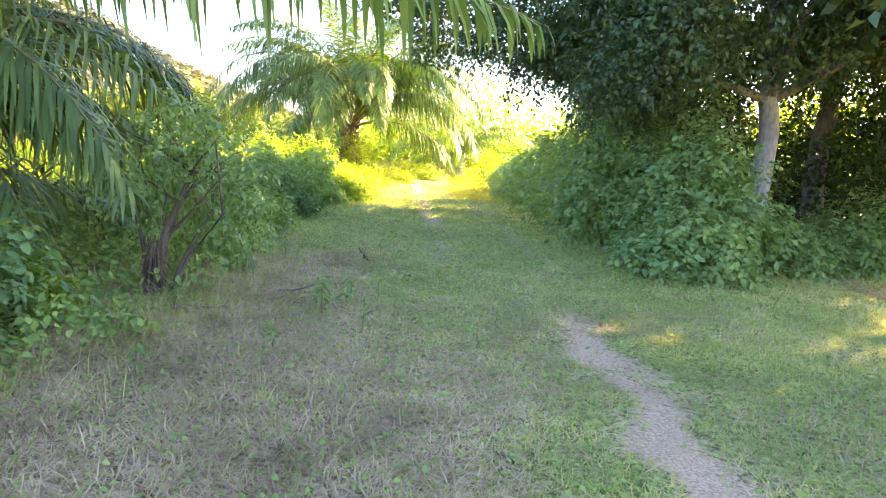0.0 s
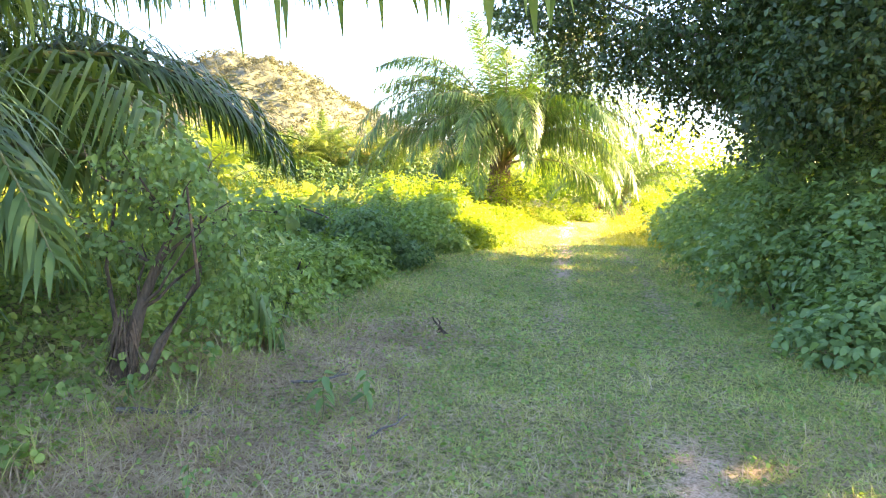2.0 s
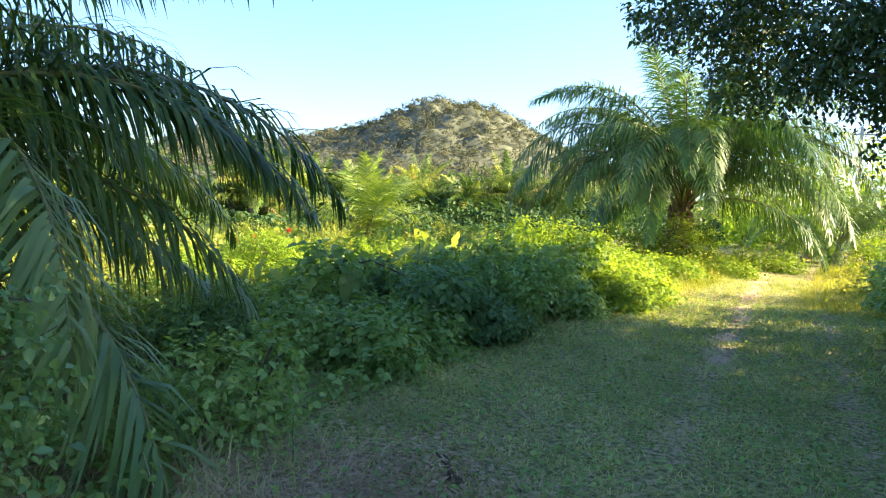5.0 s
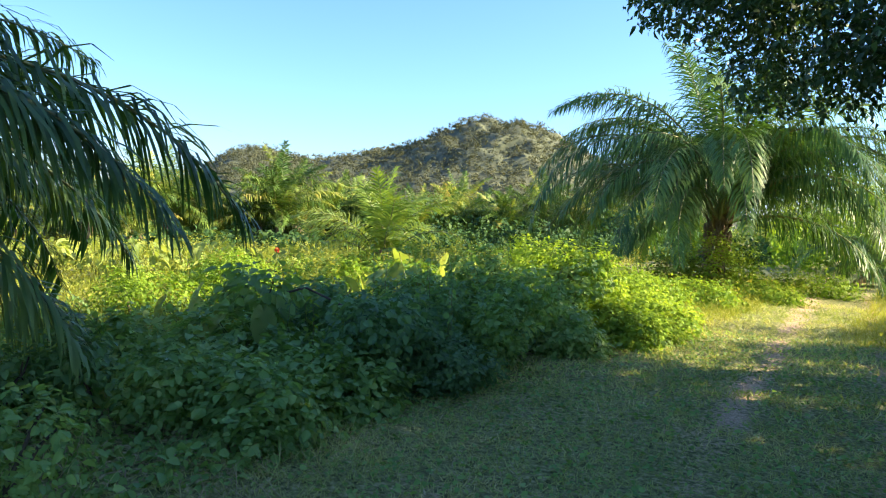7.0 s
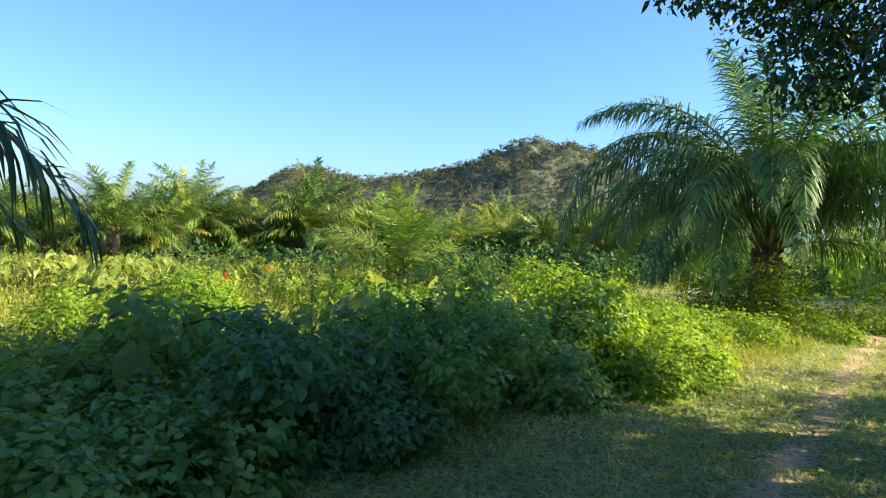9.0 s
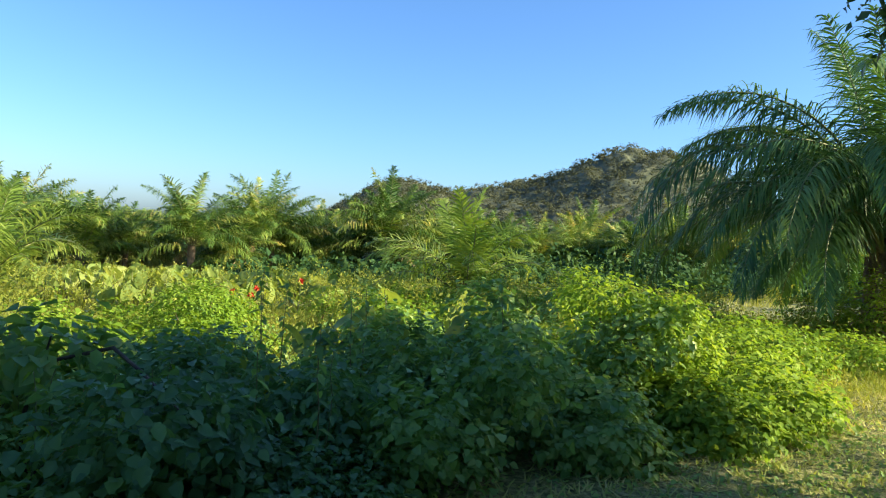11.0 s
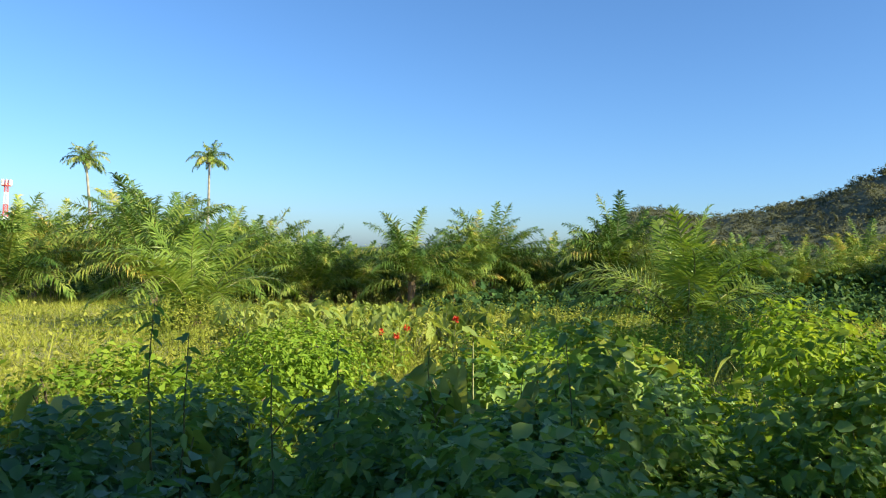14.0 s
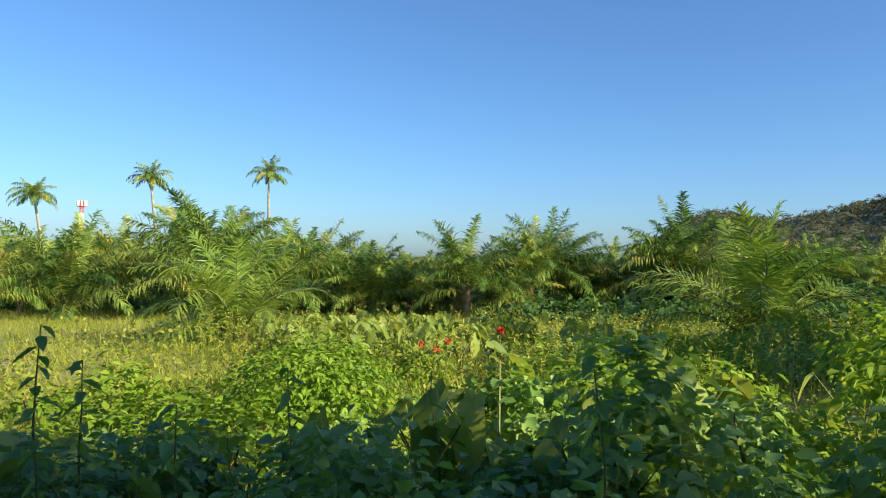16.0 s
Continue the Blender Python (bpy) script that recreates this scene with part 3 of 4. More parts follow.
def foliage_mesh(name, blobs, n, size, aspect, mat, seed, up=0.6, shell=0.45, floor=None, spray=0, hang=0.4, shape=leaves):
    """Leaves over a set of lumps; spray: that many leaves sit together on each twig."""
    rng = np.random.default_rng(seed)
    if spray:
        P, d = blob_points(blobs, n // spray, rng, shell)
        tw = unit(d + rng.normal(0, 0.5, d.shape) + [0, 0, -0.25])
        k = np.repeat(np.arange(len(P)), spray)
        s = np.tile(np.linspace(0, 1, spray), len(P))[:, None]
        P, d, D = P[k] + tw[k] * s * size * spray * 0.45, d[k], unit(tw[k] + rng.normal(0, 0.8, (len(k), 3)) + [0, 0, -hang])
    else:
        P, d = blob_points(blobs, n, rng, shell)
        D = rng.normal(0, 0.8, d.shape) + d * 0.8 + [0, 0, -hang]
    N = unit(d * 0.6 + [0, 0, up * 0.9] + rng.normal(0, 0.5, d.shape))
    L = size * rng.uniform(0.4, 1.45, len(P))
    if floor is not None:
        ok = P[:, 2] > floor
        P, N, D, L = P[ok], N[ok], D[ok], L[ok]
    return raw_mesh(name, *shape(P, N, D, L, L * aspect), mat)


def bush(name, at, blobs, n, size, aspect, mat, label, seed, group="", stems=7, spray=0, shell=0.5, category="shrub", up=1.2, shape=leaves):
    """A shrub: stems from the root into its lumps, and its leaves. Lumps are given from the root."""
    rng = np.random.default_rng(seed)
    at = (at[0], at[1], G(at[0], at[1]))
    ob = thing(name, at, label, category, group)
    for k in range(min(stems, 4)):
        b = blobs[k % len(blobs)]
        t = np.array(b[:3]) + rng.uniform(-0.5, 0.5, 3) * b[3:6]
        t[2] = max(t[2], 0.15)
        part("stem", raw_mesh("stem", *tube(wiggle([rng.normal(0, 0.1) + b[0] * 0.4, rng.normal(0, 0.1) + b[1] * 0.4, -0.05], t, 7, 0.05, rng), np.linspace(0.022, 0.006, 7), 5), M_STEM), ob)
    part("foliage", foliage_mesh("foliage", blobs, n, size, aspect, mat, seed + 1, up, shell, 0.0, spray, 0.4, shape), ob)
    return ob


def tree(name, at, path, radii, limbs, blobs, n, size, mat, bark, label, seed, shell=0.55, group=""):
    """Trunk along a path, limbs to the lumps, a crown of leaf sprays."""
    rng = np.random.default_rng(seed)
    ob = thing(name, at, label, "tree", group)
    clumps = [(*b[:3], b[3] * 0.8, b[4] * 0.8, b[5] * 0.8) for b in blobs]
    for b in blobs:
        for k in range(7):
            d = unit(rng.normal(0, 1, 3)) * 0.72
            f = rng.uniform(0.24, 0.44)
            clumps.append((b[0] + d[0] * b[3], b[1] + d[1] * b[4], b[2] + d[2] * b[5], f * b[3], f * b[4], f * b[5] * 1.1))
    path = np.array(path, float)
    s = np.linspace(0, 1, 14)
    t = np.linspace(0, 1, len(path))
    P = np.stack([np.interp(s, t, path[:, i]) for i in range(3)], 1) + rng.normal(0, 0.02, (14, 3))
    part("trunk", raw_mesh("trunk", *tube(P, np.interp(s, t, radii) * (1 + 0.25 * np.exp(-s * 16)), 12), bark, True), ob)
    for k in range(limbs):
        b = blobs[k % len(blobs)]
        start = P[rng.integers(7, 13)]
        end = np.array(b[:3]) + rng.uniform(-0.4, 0.4, 3) * b[3:6]
        limb = part("limb", raw_mesh("limb", *tube(wiggle(start, end, 9, 0.22, rng), np.linspace(radii[-1] * 0.75, 0.012, 9), 6), M_BARK, True), ob)
    part("crown", foliage_mesh("crown", clumps, n, size, 0.5, mat, seed + 1, 0.5, shell, None, 5, 0.6, small_leaves), ob)
    return ob


# trees beside the track; the first reaches out over it
# the highest crown lumps stay out of view, added to shade the left palms
tree("shade_tree", (3.6, 16.6, 0), [(0, 0, -0.1), (-0.1, 0, 1.6), (-0.2, -0.1, 3.2), (-0.4, -0.1, 5.4)], [0.2, 0.17, 0.15, 0.1], 16,
     [(-4.6, -0.2, 4.6, 1.2, 1.3, 0.75), (-3.6, 0.2, 4.2, 1.5, 1.6, 1.25), (-2.2, -0.6, 4.0, 1.7, 1.8, 1.5), (-4.0, 0.2, 6.0, 1.9, 2, 1.2), (-1.8, -2.2, 4.2, 1.7, 1.8, 1.6),
      (-0.6, -3.4, 4.4, 2.0, 2.0, 1.9), (0.2, 0.3, 4.3, 2.2, 2.4, 2.0), (-0.8, 0, 7.2, 3.0, 3.2, 1.7), (-0.9, -3.9, 2.9, 1.2, 1.4, 1.1), (-0.5, -0.5, 8.8, 2.6, 2.6, 1.4), (-0.2, -1.2, 10.6, 2.6, 2.8, 1.5), (-0.3, 3.8, 4.5, 1.7, 1.3, 1.6), (-0.6, -1.2, 2.7, 0.9, 1.4, 1.0)],
     150000, 0.085, M_TREE, M_BARK, "broad dark green shade tree reaching over the track", 41)
tree("shade_tree", (5.5, 13.6, 0), [(0, 0, -0.1), (0.05, 0, 1.5), (0.0, 0.1, 3.4), (-0.1, 0.2, 6)], [0.2, 0.18, 0.16, 0.11], 12,
     [(-1.2, -0.8, 4.3, 2.0, 1.9, 1.6), (1.2, -1.0, 4.2, 2.0, 1.8, 1.5), (3.6, -0.6, 4.0, 1.8, 1.6, 1.2), (1.0, 1.6, 3.5, 1.5, 1.0, 1.0), (3.4, 1.8, 3.5, 1.7, 1.0, 1.0), (-1.2, 0.8, 3.0, 1.4, 1.2, 1.3), (0, 0.6, 6.3, 3.0, 2.6, 1.7), (3.0, -1.0, 5.0, 1.9, 1.9, 1.5), (-2.4, -1.6, 3.5, 1.2, 1.2, 1.2), (0.4, -2.4, 4.9, 1.8, 1.4, 1.2), (2.6, -2.6, 5.2, 1.8, 1.4, 1.2), (-0.6, -3.6, 5.9, 2.0, 1.6, 1.2), (1.6, -4.2, 6.0, 2.0, 1.6, 1.2), (0.4, -0.6, 8.6, 2.8, 2.8, 1.6), (0.2, -0.6, 10.8, 2.4, 2.6, 1.4)],
     110000, 0.095, M_TREE, M_PALE_BARK, "shade tree with a smooth pale grey trunk", 43)
tree("shade_tree", (7.6, 16.0, 0), [(0, 0, -0.1), (0.1, 0.1, 2), (0.1, 0, 4), (0.3, 0.2, 7)], [0.24, 0.2, 0.18, 0.12], 10,
     [(0, -1, 4.8, 2.2, 2.0, 1.6), (2.4, -1, 4.7, 2.2, 2.0, 1.6), (-1.5, 0.6, 6.8, 2.6, 2.6, 1.9), (2, 1, 7.4, 3.0, 2.8, 1.9)],
     36000, 0.14, M_TREE, M_BARK, "thick trunked shade tree behind shrubs", 47)
# the last two are added, mostly hidden, to hold shade on the track
for k, (x, y) in enumerate([(9.6, 14.8), (10.9, 19.0), (12.5, 16.0), (5.0, 20.4), (6.2, 18.6)]):
    tree("roadside_tree", (x, y, 0), [(0, 0, -0.1), (0.05, 0.1, 2.5), (0.05 * k - 0.1, 0, 6)], [0.13, 0.11, 0.06], 7,
         [(0, 0, 5.4, 1.9, 1.9, 1.4), (0.5, -0.4, 3.9 + 0.1 * k, 1.3, 1.3, 1.0), (-0.7, 0.5, 6.4, 1.4, 1.4, 1.0), (-0.2, 0.1, 2.6, 1.2, 1.3, 1.0)], 11000, 0.14, M_TREE, M_BARK, "slim tree in the thicket beside the track", 60 + k)
# trees out of view, added to keep the low sun off turf and bank
for k, (x, y) in enumerate([(9.6, 8.8), (6.9, 7.6), (8.0, 11.0), (12.4, 11.8), (11.0, 5.0)]):
    tree("roadside_tree", (x, y, 0), [(0, 0, -0.1), (0.05, 0.1, 2.5), (0.1 * k - 0.2, 0, 9)], [0.17, 0.14, 0.08], 7,
         [(0, 0, 6.4, 2.6, 2.6, 2.0), (1.2, -0.9, 4.6, 1.9, 1.9, 1.4), (-1.1, 0.8, 5.0, 1.9, 1.9, 1.5), (0.2, 0.2, 8.8, 2.5, 2.5, 1.7), (0.1, -0.2, 10.8, 2.2, 2.2, 1.5)], 9000, 0.24, M_TREE, M_BARK, "unseen leafy roadside tree added to shade the turf", 66 + k)

# creepers and shrubs heaped against those trees
# the two tallest, near y 22 to 25, are added to shade the track
for k, (x, y, w, hgt) in enumerate([(3.2, 9.9, 0.9, 0.8), (3.7, 11.3, 1.2, 2.0), (4.7, 11.5, 1.1, 0.75), (6.2, 12.3, 1.1, 0.75), (7.6, 13.4, 1.2, 1.2), (2.9, 12.9, 1.1, 2.2), (3.3, 14.3, 1.3, 3.1), (2.7, 16.0, 1.0, 2.2),
                                    (2.5, 18.0, 1.0, 2.0), (2.4, 20.4, 1.0, 1.8), (2.3, 22.6, 1.0, 1.3), (2.4, 24.8, 1.1, 1.3), (4.8, 22.4, 1.4, 4.1), (4.6, 24.6, 1.4, 3.8), (3.9, 12.9, 1.0, 3.0), (7.4, 17.5, 1.6, 1.8), (9.6, 16.8, 1.6, 1.6), (5.6, 15.6, 1.4, 1.6)]):
    bush("creeper_shrub", (x, y), [(0, 0, hgt * 0.42, w, w, hgt * 0.5), (-w * 0.5, -w * 0.45, hgt * 0.25, w * 0.62, w * 0.62, hgt * 0.34), (w * 0.4, -w * 0.3, hgt * 0.3, w * 0.6, w * 0.7, hgt * 0.36), (0.1, 0.2, hgt * 0.78, w * 0.6, w * 0.6, hgt * 0.3)],
         int(3600 * (0.6 + 0.4 * hgt)), 0.085, 0.68, M_HEDGE, "green creeping shrub heaped against the shade trees", 100 + k, "creepers by the trees", spray=3)

# dense bushes along the left of the track
ROWB = [(-3.3, 11.8, 0.8, 0.55, 0.075), (-3.5, 12.9, 0.95, 0.85, 0.068), (-3.4, 14.1, 0.95, 1.0, 0.062), (-3.5, 15.1, 0.6, 0.72, 0.065), (-3.4, 16.6, 0.85, 1.2, 0.07), (-3.8, 18.0, 1.0, 1.35, 0.055), (-4.7, 11.2, 0.9, 0.45, 0.08), (-4.8, 14.0, 0.9, 0.7, 0.065), (-5.0, 16.4, 0.9, 0.75, 0.085),
        (-2.8, 13.2, 0.45, 0.35, 0.05), (-2.6, 15.9, 0.5, 0.35, 0.07), (-2.5, 17.4, 0.6, 0.45, 0.06), (-2.9, 10.9, 0.6, 0.35, 0.07)]
for k, (x, y, w, hgt, leaf) in enumerate(ROWB):
    r = np.random.default_rng(500 + k)
    lumps = [(0, 0, hgt * 0.22, w * 0.8, w * 0.8, hgt * 0.3), (w * 0.5, -w * 0.4, hgt * 0.14, w * 0.45, w * 0.45, hgt * 0.2)]
    for j in range(11):
        s = r.uniform(0.12, 0.36)
        lumps.append((r.uniform(-0.9, 0.9) * w, r.uniform(-0.9, 0.9) * w, hgt * r.uniform(0.2, 0.86), s * r.uniform(0.8, 1.3), s * r.uniform(0.8, 1.3), s * r.uniform(0.5, 1.0)))
    bush("dense_bush", (x, y), lumps, int(6400 * (0.08 / leaf) ** 1.2), leaf * 1.0, 0.72, (M_BUSH, M_HEDGE, M_BUSH, M_HEDGE, M_BUSH, M_WEED)[k % 6], "dense green leafy bush beside the track", 200 + k, "bushes along the track", spray=4, shell=0.6)
for k, (x, y, w, hgt) in enumerate([(-3.5, 19.9, 0.9, 0.95), (-3.6, 21.6, 0.9, 0.75), (-3.0, 23.4, 0.8, 0.6), (-3.9, 28.6, 0.7, 1.7), (-3.5, 29.6, 0.7, 1.5), (-4.9, 28.6, 0.8, 1.0), (-5.0, 24.4, 1.2, 0.6), (-2.2, 26.2, 0.9, 0.5), (-1.5, 29.5, 1.1, 0.7), (1.5, 29.5, 1.0, 1.4), (2.6, 32, 1.4, 2.0), (-2.5, 17.3, 0.6, 0.5), (-2.5, 18.8, 0.7, 0.55)]):
    bush("sunlit_bush", (x, y), [(0, 0, hgt * 0.35, w, w, hgt * 0.6), (w * 0.5, -0.3, hgt * 0.3, w * 0.7, w * 0.7, hgt * 0.4)], 3600, 0.07, 0.6, M_WEED, "sunlit yellow-green bush beside the track", 230 + k, "sunlit bushes", spray=3, shape=small_leaves)


# ---- turf, weeds and field ----
def scatter(x0, x1, y0, y1, per_m2, rng, keep=None):
    n = int((x1 - x0) * (y1 - y0) * per_m2)
    x, y = rng.uniform(x0, x1, n), rng.uniform(y0, y1, n)
    if keep is not None:
        k = keep(x, y) > rng.uniform(0, 1, n)
        x, y = x[k], y[k]
    return np.stack([x, y, ground_z(x, y)], 1)


def tuft_blades(P, each, L, W, rng, stand=0.75, ring=0.03, bent=False):
    P = np.repeat(P, each, 0) + np.concatenate([rng.normal(0, ring, (len(P) * each, 2)), np.zeros((len(P) * each, 1))], 1)
    D = unit(np.stack([rng.normal(0, 1 - stand + 0.25, len(P)), rng.normal(0, 1 - stand + 0.25, len(P)), rng.uniform(0.5, 1, len(P))], 1))
    return blades(P, D, L * rng.uniform(0.45, 1.25, len(P)), W * rng.uniform(0.7, 1.2, len(P)), rng, 0.5, bent)


def stuff(name, mesh, label, category):
    return tagged(new(name, mesh), label, category, kind="stuff")


rng = np.random.default_rng(71)
on_turf = lambda x, y: np.clip((x + 2.9) * 2, 0, 1) * np.clip(1.05 - 1.15 * bare_soil(x, y), 0, 1)
green = lambda x, y: on_turf(x, y) * np.clip(1.15 - 0.75 * dry_turf(x, y), 0.1, 1)
straw = lambda x, y: np.clip((x + 3.3) * 2, 0, 1) * np.clip(1.2 - 0.9 * bare_soil(x, y), 0.15, 1) * np.clip(dry_turf(x, y) - 0.08, 0, 1)
bank_edge = lambda x, y: np.clip(0.45 + 0.8 * fbm(x, y, 1.6, 39), 0, 1)
p = [tuft_blades(scatter(-3.1, 4.5, 0.6, 7.5, 720, rng, green), 4, 0.05, 0.007, rng, 0.4),
     tuft_blades(scatter(-3.1, 5.5, 7.5, 14, 330, rng, green), 4, 0.06, 0.01, rng, 0.4),
     tuft_blades(scatter(-3.1, 6, 14, 27, 90, rng, green), 4, 0.09, 0.02, rng, 0.5),
     tuft_blades(scatter(-2.5, 4.5, 1.5, 16, 9, rng, lambda x, y: (fbm(x, y, 2.6, 31) > 0.25) * 1.0), 10, 0.12, 0.005, rng, 0.6, 0.04, True),
     tuft_blades(scatter(1.7, 7.0, 5.5, 12.5, 46, rng, lambda x, y: np.clip(0.5 + fbm(x, y, 2, 32), 0, 1)), 8, 0.16, 0.005, rng, 0.65, 0.07, True)]
stuff("grass", raw_mesh("grass", *join(p), M_GRASS), "short trodden green grass on the track", "grass")
p = [tuft_blades(scatter(-3.4, 3.5, 0.6, 9, 800, rng, straw), 3, 0.1, 0.008, rng, 0.0),
     tuft_blades(scatter(-3.4, 3.5, 9, 20, 120, rng, straw), 3, 0.085, 0.01, rng, 0.0)]
q = [tuft_blades(scatter(-5.2, -1.7, 3, 12, 70, rng, bank_edge), 6, 0.26, 0.005, rng, 0.5, 0.06, True)]
stuff("bank_grass", raw_mesh("bank_grass", *join(q), M_GRASS), "loose pale grass among the weeds of the bank", "grass")
p.append(tuft_blades(scatter(-3.0, 3.0, 1.0, 6.0, 420, rng, straw), 4, 0.06, 0.006, rng, 0.3))
p.append(tuft_blades(scatter(-4.2, -1.7, 2.5, 10.5, 26, rng, bank_edge), 7, 0.3, 0.005, rng, 0.5, 0.06, True))
stuff("dry_grass", raw_mesh("dry_grass", *join(p), M_STRAW), "dry straw and cut grass lying on the turf", "grass")


def low_leaves(P, size, aspect, rng, lift, up=1.0):
    """Small leaves a little over the ground, on every point."""
    P = P + np.stack([rng.normal(0, 0.02, len(P)), rng.normal(0, 0.02, len(P)), lift * rng.uniform(0.1, 1, len(P))], 1)
    N = unit(np.stack([rng.normal(0, 0.4, len(P)), rng.normal(0, 0.4, len(P)), np.full(len(P), up)], 1))
    L = size * rng.uniform(0.5, 1.3, len(P))
    return leaves(P, N, rng.normal(0, 1, P.shape), L, L * aspect)


p = [low_leaves(scatter(-3.0, 4.5, 0.6, 8, 420, rng, green), 0.03, 0.75, rng, 0.05), low_leaves(scatter(-3.0, 4.5, 8, 20, 170, rng, green), 0.045, 0.75, rng, 0.07),
     low_leaves(scatter(-2.6, 3, 1.0, 12, 40, rng), 0.035, 0.75, rng, 0.08)]
stuff("ground_weeds", raw_mesh("ground_weeds", *join(p), M_BUSH), "small flat clover leaves in the turf", "weeds")

# tangled weeds on the bank left of the turf
bank = lambda x, y: np.clip((-1.75 - 0.12 * np.abs(y - 6) - x + 0.5 * fbm(x, y, 2, 33)) * 1.6, 0, 1)


def weed_mass(x0, x1, y0, y1, per, size, tall, keep, rng, aspect=0.6, shape=leaves):
    P = scatter(x0, x1, y0, y1, per, rng, keep)
    t = tall * np.clip(0.45 + 0.95 * fbm(P[:, 0], P[:, 1], 1.7, 34) + 0.6 * fbm(P[:, 0], P[:, 1], 0.7, 35), 0.06, 1.5)
    P[:, 2] += t * rng.uniform(0, 1, len(P)) ** 0.7
    N = unit(rng.normal(0, 0.55, P.shape) + [0.2, -0.15, 0.75])
    L = size * rng.uniform(0.5, 1.35, len(P))
    return shape(P, N, rng.normal(0, 1, P.shape) + [0, 0, -0.3], L, L * aspect)


p = [weed_mass(-6.5, -1.4, 0.8, 5.5, 520, 0.058, 0.36, bank, rng, 0.7), weed_mass(-6.5, -1.6, 5.5, 12.5, 520, 0.065, 0.4, bank, rng, 0.7), weed_mass(-9, -4.5, 9, 20, 330, 0.07, 0.36, None, rng, 0.65)]
stuff("bank_weeds", raw_mesh("bank_weeds", *join(p), M_BUSH), "tangled low green weeds on the bank", "weeds")
p = [weed_mass(-14, -4.6, 10.5, 30, 190, 0.06, 0.6, lambda x, y: np.clip(0.55 + fbm(x, y, 4, 36), 0.1, 1), rng), weed_mass(-26, -12, 12, 34, 80, 0.1, 0.6, lambda x, y: np.clip(0.5 + fbm(x, y, 5, 37), 0, 1), rng, 0.6, small_leaves),
     weed_mass(-6, 0.2, 19.5, 33, 90, 0.07, 0.5, lambda x, y: np.clip((-1.6 - x + 0.4 * fbm(x, y, 3, 38)), 0, 1), rng), weed_mass(0.6, 4, 20, 34, 90, 0.08, 0.6, None, rng)]
stuff("field_weeds", raw_mesh("field_weeds", *join(p), M_MEADOW), "sunlit yellow-green weeds across the field", "weeds")
p = [tuft_blades(scatter(-58, -9, -4, 50, 7, rng, lambda x, y: np.clip((-x - 8) / 6, 0, 1) * np.clip(0.75 + 0.5 * fbm(x, y, 7, 51), 0.15, 1)), 8, 0.42, 0.024, rng, 0.6, 0.14), tuft_blades(scatter(-14, -4.8, 9, 30, 20, rng), 5, 0.5, 0.014, rng, 0.6, 0.08),
     tuft_blades(scatter(-4.5, 2, 20, 33, 40, rng, lambda x, y: np.abs(x + 0.9) > 0.9), 6, 0.3, 0.012, rng, 0.6, 0.08)]
stuff("meadow_grass", raw_mesh("meadow_grass", *join(p), M_MEADOW), "tall sunlit yellow meadow grass", "grass")
p = [tuft_blades(scatter(-52, -38, 29, 40, 26, rng), 7, 1.2, 0.03, rng, 0.85, 0.1)]
stuff("reeds", raw_mesh("reeds", *join(p), M_GRASS), "grey green reeds before the grove", "grass")

# undergrowth beneath the grove, and the thicket behind the shade trees
def thicket(az0, az1, d0, d1, n, size, tall, rng, base=0.0):
    a, d = np.radians(rng.uniform(az0, az1, n)), rng.uniform(d0, d1, n)
    x, y = -0.5 - np.sin(a) * d, 12 + np.cos(a) * d
    t = tall * np.clip(0.7 + 0.6 * fbm(x, y, 9, 41) + 0.3 * fbm(x, y, 3.5, 42), 0.1, 1.5)
    P = np.stack([x, y, ground_z(x, y) + base + t * rng.uniform(0, 1, n) ** 0.8], 1)
    N = unit(rng.normal(0, 0.5, P.shape) + [0.3, 0, 0.7])
    L = size * rng.uniform(0.5, 1.4, n)
    return small_leaves(P, N, rng.normal(0, 1, P.shape) + [0, 0, -0.4], L, L * 0.6)


# Dark leaf colour stands in for the shade beneath the palms.
stuff("grove_undergrowth", raw_mesh("grove_undergrowth", *join([thicket(12, 106, 50, 84, 42000, 0.45, 2.6, rng), thicket(8, 62, 31, 52, 14000, 0.32, 1.0, rng), thicket(14, 62, 42, 53, 16000, 0.34, 1.9, rng), thicket(60, 106, 55, 66, 14000, 0.36, 1.6, rng)]), M_UNDER_SHADE), "dense undergrowth between the grove palms, coloured dark for the shade there", "undergrowth")
a, d = np.radians(rng.uniform(6, 114, 620)), rng.uniform(80, 125, 620)
x, y = -0.5 - np.sin(a) * d, 12 + np.cos(a) * d
r = rng.uniform(1.2, 2.6, 620)
h = np.where(np.degrees(a) > 82, rng.uniform(2.5, 6.0, 620), rng.uniform(1.0, 3.2, 620))
stuff("far_woods", raw_mesh("far_woods", *join([crown_clumps(x, y, ground_z(x, y) + h * 0.9, r, h * 0.55, 90, 0.42, rng), crown_clumps(x, y, ground_z(x, y) + h * 0.3, r * 1.1, h * 0.5, 20, 0.6, rng)]), M_PALM_FAR), "line of woods behind the grove", "woods")
stuff("roadside_thicket", raw_mesh("roadside_thicket", *join([thicket(-72, -30, 16, 32, 30000, 0.22, 6.0, rng), thicket(-20, 8, 29, 50, 24000, 0.26, 4.6, rng)]), M_WEED), "sunlit yellow-green thicket behind the shade trees", "thicket")

# Leaf mass added between the trunks, its dark colour standing in for shade.
stuff("shaded_undergrowth", raw_mesh("shaded_undergrowth", *thicket(-80, -36, 8.5, 15.5, 26000, 0.15, 3.4, rng), M_UNDER_SHADE), "low undergrowth added between the tree trunks, coloured dark as shade", "undergrowth")


